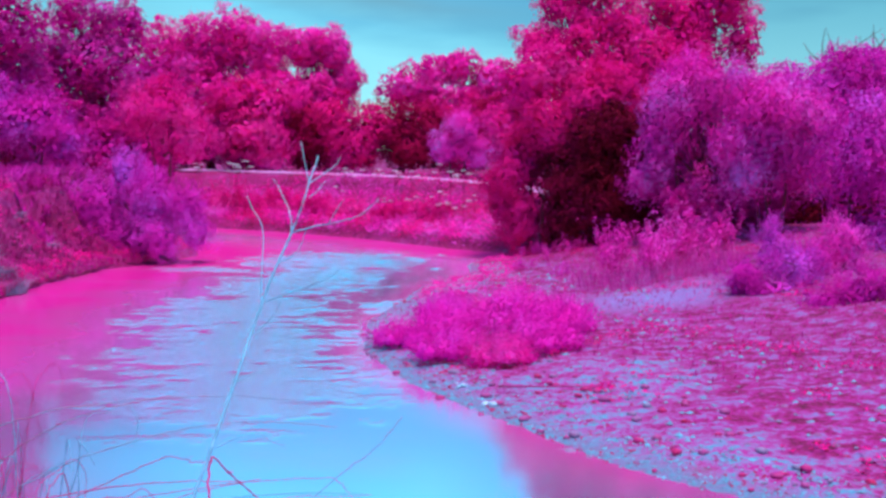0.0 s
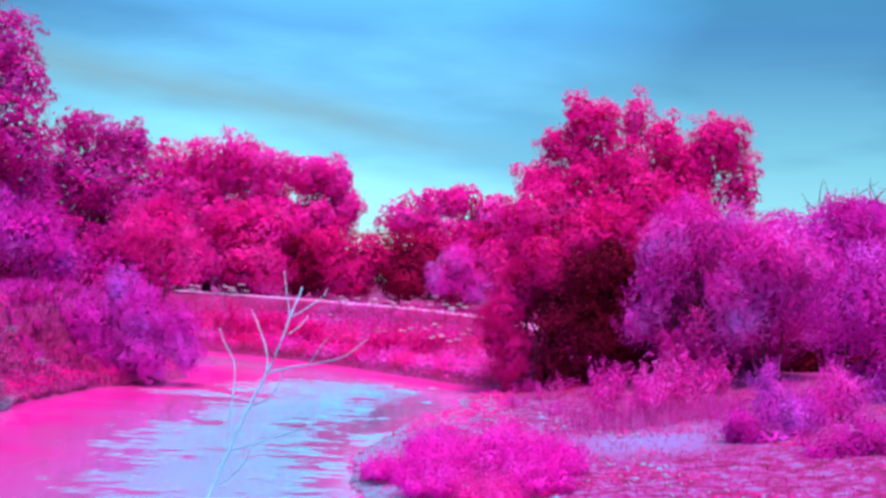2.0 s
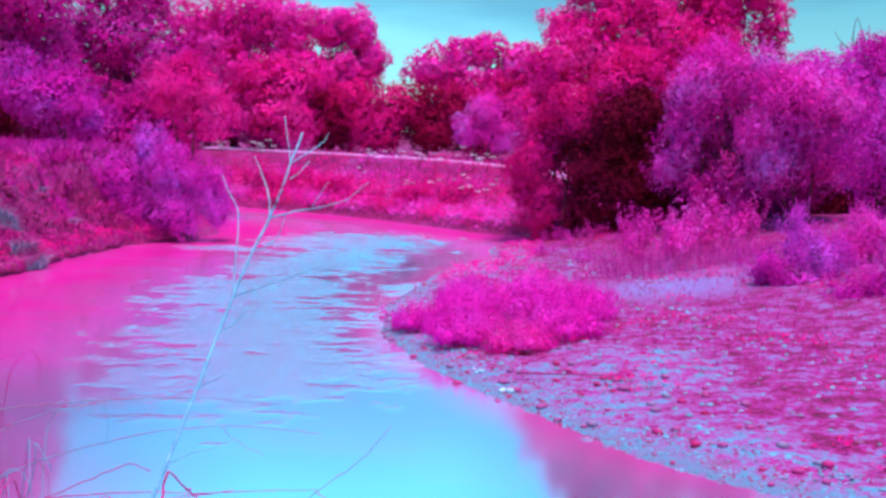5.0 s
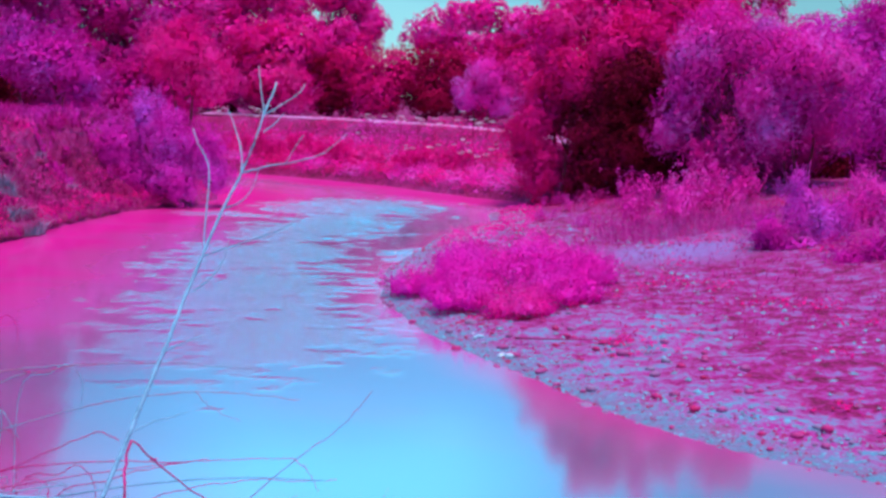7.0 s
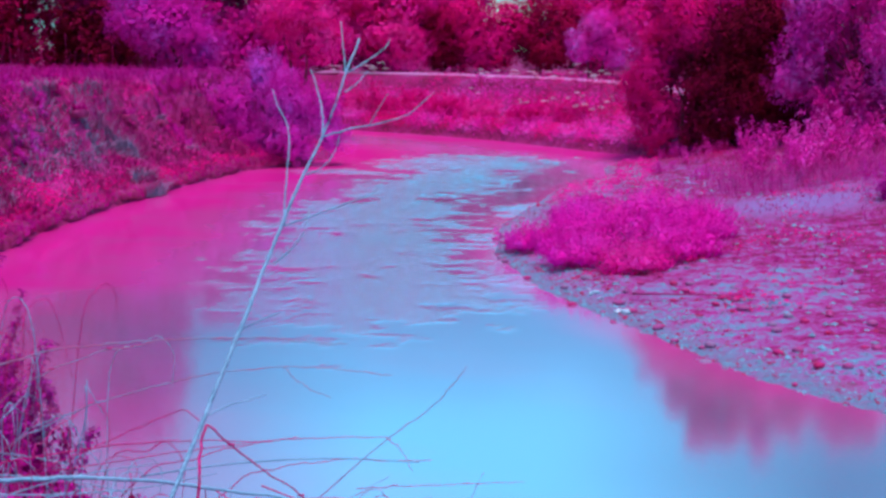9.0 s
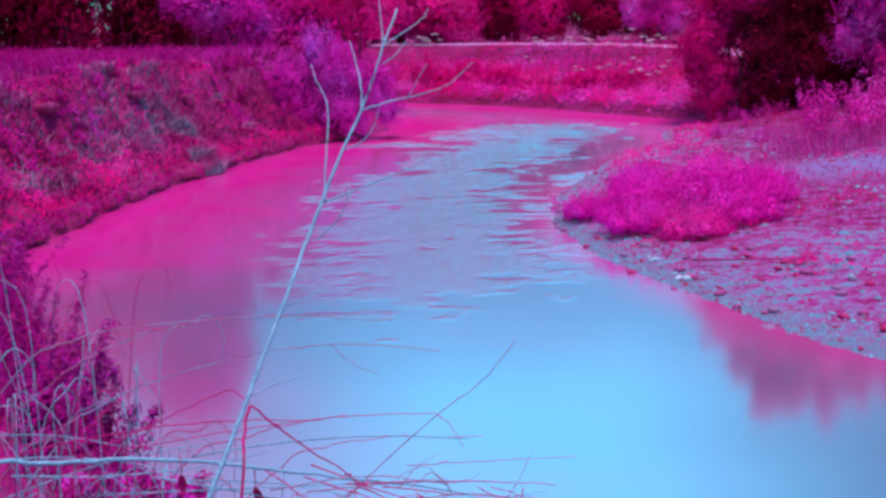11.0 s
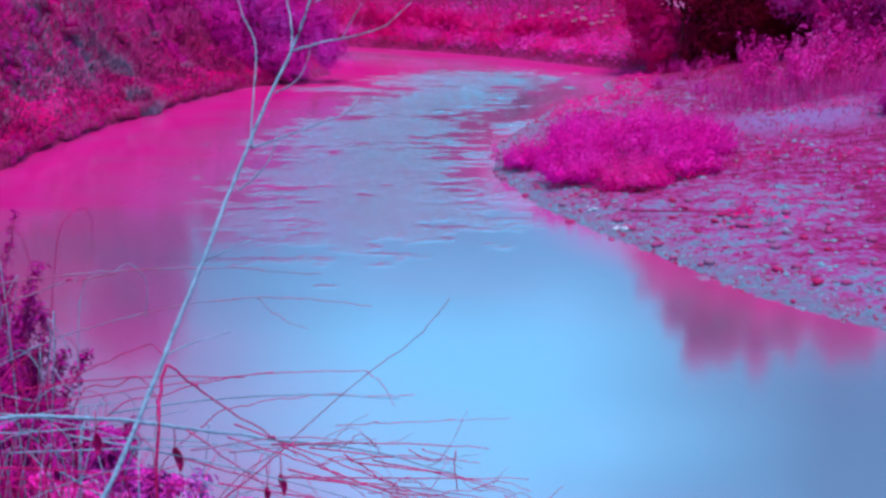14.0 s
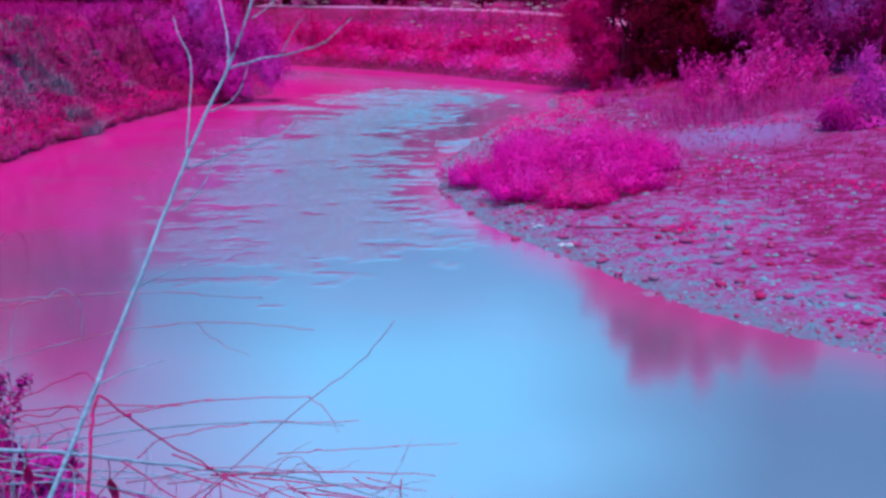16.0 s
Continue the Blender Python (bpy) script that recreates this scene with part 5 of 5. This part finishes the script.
stick("dead_twig", [
    ([(-1.2, 1.85, 2.3), (-1.05, 1.85, 2.95), (-0.858, 1.85, 3.058), (-0.723, 1.85, 3.071), (-0.641, 1.85, 3.08), (-0.545, 1.85, 3.082), (-0.457, 1.85, 3.079), (-0.381, 1.85, 3.073), (-0.281, 1.85, 3.067), (-0.19, 1.85, 3.059), (-0.099, 1.85, 3.039)], 0.0105, 0.002),
    ([(-0.439, 1.86, 3.071), (-0.365, 1.86, 3.021), (-0.307, 1.86, 2.978)], 0.0024, 0.001),
    ([(-0.321, 1.87, 3.054), (-0.263, 1.87, 3.027), (-0.212, 1.87, 2.991)], 0.0024, 0.001),
    ([(-0.24, 1.87, 3.047), (-0.183, 1.87, 3.009), (-0.14, 1.87, 2.976)], 0.0024, 0.001),
    ([(-0.204, 1.87, 3.041), (-0.103, 1.87, 3.028), (-0.026, 1.87, 3.009)], 0.0024, 0.001),
    ([(-0.284, 1.87, 3.052), (-0.175, 1.87, 3.047), (-0.103, 1.87, 3.047)], 0.0024, 0.001),
    ([(-0.1, 1.87, 3.059), (-0.101, 1.87, 3.036), (-0.098, 1.87, 3.009)], 0.0022, 0.0016),
    ([(-0.392, 1.8, 2.992), (-0.346, 1.8, 3.032), (-0.279, 1.8, 3.091)], 0.003, 0.0018)],
    (-1.2, 1.85, 2.3), "thick fallen branch fanning into fine red twigs", "dead twig", TWIG_RED, "dead twigs over the water", STALK)


def dry_tuft(seed, x, y, count, tall, label):
    """Curled, bleached grass stems that bend over at the top."""
    rng = np.random.default_rng(seed)
    z = ground_z(x, y)
    root = thing("dry_tuft", x, y, z, label, "dry grass", "dry tufts on the near bank")
    for _ in range(count):
        a, h = rng.uniform(0, 6.28), tall * rng.uniform(0.68, 1.05)
        bx, by = rng.normal(0, 0.12, 2)
        dx, dy = 0.10 * math.cos(a), 0.10 * math.sin(a)
        pts = [(bx, by, -0.03), (bx + dx * 0.3, by + dy * 0.3, h * 0.55), (bx + dx * 0.8, by + dy * 0.8, h * 0.93), (bx + dx * 1.3, by + dy * 1.3, h), (bx + dx * 1.8, by + dy * 1.8, h * rng.uniform(0.82, 0.95))]
        pts = np.array(pts) + rng.normal(0, 0.045, (5, 3)) * (0.4, 0.4, 0.3)
        if rng.random() < 0.5:
            hook = rng.uniform(0.02, 0.05)
            pts = np.concatenate([pts[:4], pts[3] + np.array(((dx * 0.3, dy * 0.3, hook * 0.3), (dx * 0.55, dy * 0.55, -hook * 0.4), (dx * 0.5, dy * 0.5, -hook * 1.6)))])
        elif rng.random() < 0.5:
            pts[2:5] += np.array((rng.uniform(-0.16, 0.22), rng.uniform(-0.1, 0.1), -0.3 * h)) * np.array((0.4, 0.8, 1.2))[:, None]
        part("stem", mesh_of("stem", *tube(smooth_path(pts, 4), rng.uniform(0.0007, 0.0015), 0.0005, 5), STALK if rng.random() < 0.5 else TWIG_RED, True), root)
    return root


for k, (x, y, n, tall) in enumerate(((-0.92, 2.05, 34, 0.90), (-0.84, 1.95, 30, 0.86), (-1.02, 2.2, 30, 0.98), (-1.22, 2.5, 20, 1.06), (-0.76, 2.0, 28, 0.78), (-1.5, 2.2, 14, 1.05), (-0.6, 2.1, 22, 0.74), (-0.5, 2.0, 16, 0.66))):
    dry_tuft(400 + k, x, y, n, tall, "tangled bleached grass with curled tips")


def dead_leaf(seed, tip, size):
    """A small curled dry leaf hanging on its stalk."""
    rng = np.random.default_rng(seed)
    u, v = np.meshgrid(np.linspace(0, 1, 7), np.linspace(-1, 1, 5))
    wide = np.sin(np.pi * np.clip(u * 0.94 + 0.04, 0, 1)) ** 0.7 * size * 0.24
    curl = (v * 1.3 + u * rng.uniform(0.4, 1.2)).ravel()
    co = np.stack([np.sin(curl) * wide.ravel() + u.ravel() * size * rng.uniform(-0.2, 0.2), np.cos(curl) * wide.ravel(), -u.ravel() * size], 1)
    i = (np.arange(4)[:, None] * 7 + np.arange(6)).ravel()
    root = thing("dead_leaf", *tip, "small curled crimson dead leaf hanging from a twig", "dead leaf", "curled dead leaves")
    blade = part("blade", mesh_of("blade", co, np.stack([i, i + 1, i + 8, i + 7], 1), TWIG_RED, True), root)
    thick = blade.modifiers.new("thickness", "SOLIDIFY")
    thick.thickness = 0.0006
    part("stalk", mesh_of("stalk", *tube(np.array([(0, 0, 0.030), (0.001, 0, 0.012), (0, 0, -0.002)]), 0.0008, 0.0008, 5), TWIG_RED, True), root)


for k, (tip, size) in enumerate((((-0.45, 1.85, 3.050), 0.032), ((-0.318, 1.86, 3.018), 0.028), ((-0.552, 1.85, 3.062), 0.030), ((-0.336, 1.86, 3.000), 0.020))):
    dead_leaf(500 + k, tip, size)

# pale straws lying across the foot of the fallen branch
rng = np.random.default_rng(92)
for k in range(18):
    foot = np.array((rng.uniform(-1.0, -0.55), rng.uniform(1.85, 2.0), rng.uniform(2.93, 3.06)))
    reach = np.array((rng.uniform(0.2, 0.5), rng.uniform(-0.05, 0.05), rng.uniform(-0.12, 0.10)))
    sag = np.array((0.0, 0.0, rng.uniform(-0.015, 0.02)))
    stick("straw", [([foot, foot + reach * 0.35 + sag, foot + reach * 0.7 + sag, foot + reach], rng.uniform(0.0022, 0.0042), 0.0014)], tuple(foot), "pale dry straw lying over the fallen branch", "dry grass", STALK if k % 3 else TWIG_RED, "straws on the fallen branch")

# fine switches fanning from the fallen branch
rng = np.random.default_rng(91)
for k in range(16):
    u = rng.uniform(0.2, 1.0)
    foot = np.array((-0.55 + 0.42 * u, 1.83 + rng.uniform(-0.03, 0.06), 3.08 - 0.02 * u - rng.uniform(0, 0.05)))
    reach = rng.uniform(0.12, 0.32)
    way_on = np.array((0.9, rng.uniform(-0.1, 0.35), rng.uniform(-0.42, 0.12)))
    tip = foot + way_on * reach
    mid_on = (foot + tip) / 2 + (0, 0, rng.uniform(0.0, 0.02))
    lines = [([foot - (0.02, 0, -0.004), mid_on, tip], 0.0026, 0.0010)]
    for _ in range(2):
        v = rng.uniform(0.4, 0.9)
        at = foot + (tip - foot) * v
        lines.append(([at, at + way_on * 0.04 + (0, 0, rng.uniform(-0.03, 0.03)), at + way_on * 0.08 + (0, 0, rng.uniform(-0.06, 0.05))], 0.0016, 0.0007))
    stick("dead_twig", lines, tuple(foot), "fine budded switch caught in the fallen branch", "dead twig", TWIG_RED if k % 3 else TWIG_PALE, "fine switches over the water")

# ---- tall dry stems on the bank top and bare twigs over the violet tree ----
rng = np.random.default_rng(33)
for k in range(26):
    x, y = rng.uniform(-22, -14.8), rng.uniform(26, 40)
    z, h = ground_z(x, y), rng.uniform(0.9, 1.7)
    root = thing("tall_grass", x, y, z, "tall thin dry stem standing in the meadow grass", "dry grass", "dry stems on the bank top")
    lean = rng.normal(0, 0.10, 2)
    line = smooth_path([(0, 0, -0.05), (lean[0] * 0.3, lean[1] * 0.3, h * 0.5), (lean[0], lean[1], h)], 3)
    part("stem", mesh_of("stem", *tube(line, 0.007, 0.004, 5), TWIG_RED, True), root)
host = bpy.data.objects["tree.001"]
for k in range(14):
    foot = np.array((rng.uniform(-1.2, 2.2), rng.uniform(-0.5, 0.5), 6.4))
    tip = foot + (rng.normal(0, 0.5), rng.normal(0, 0.3), rng.uniform(0.7, 1.4))
    part("twig", mesh_of("twig", *tube(smooth_path([foot, (foot + tip) / 2 + rng.normal(0, 0.06, 3), tip], 3), 0.03, 0.008, 5), BARK, True), host)
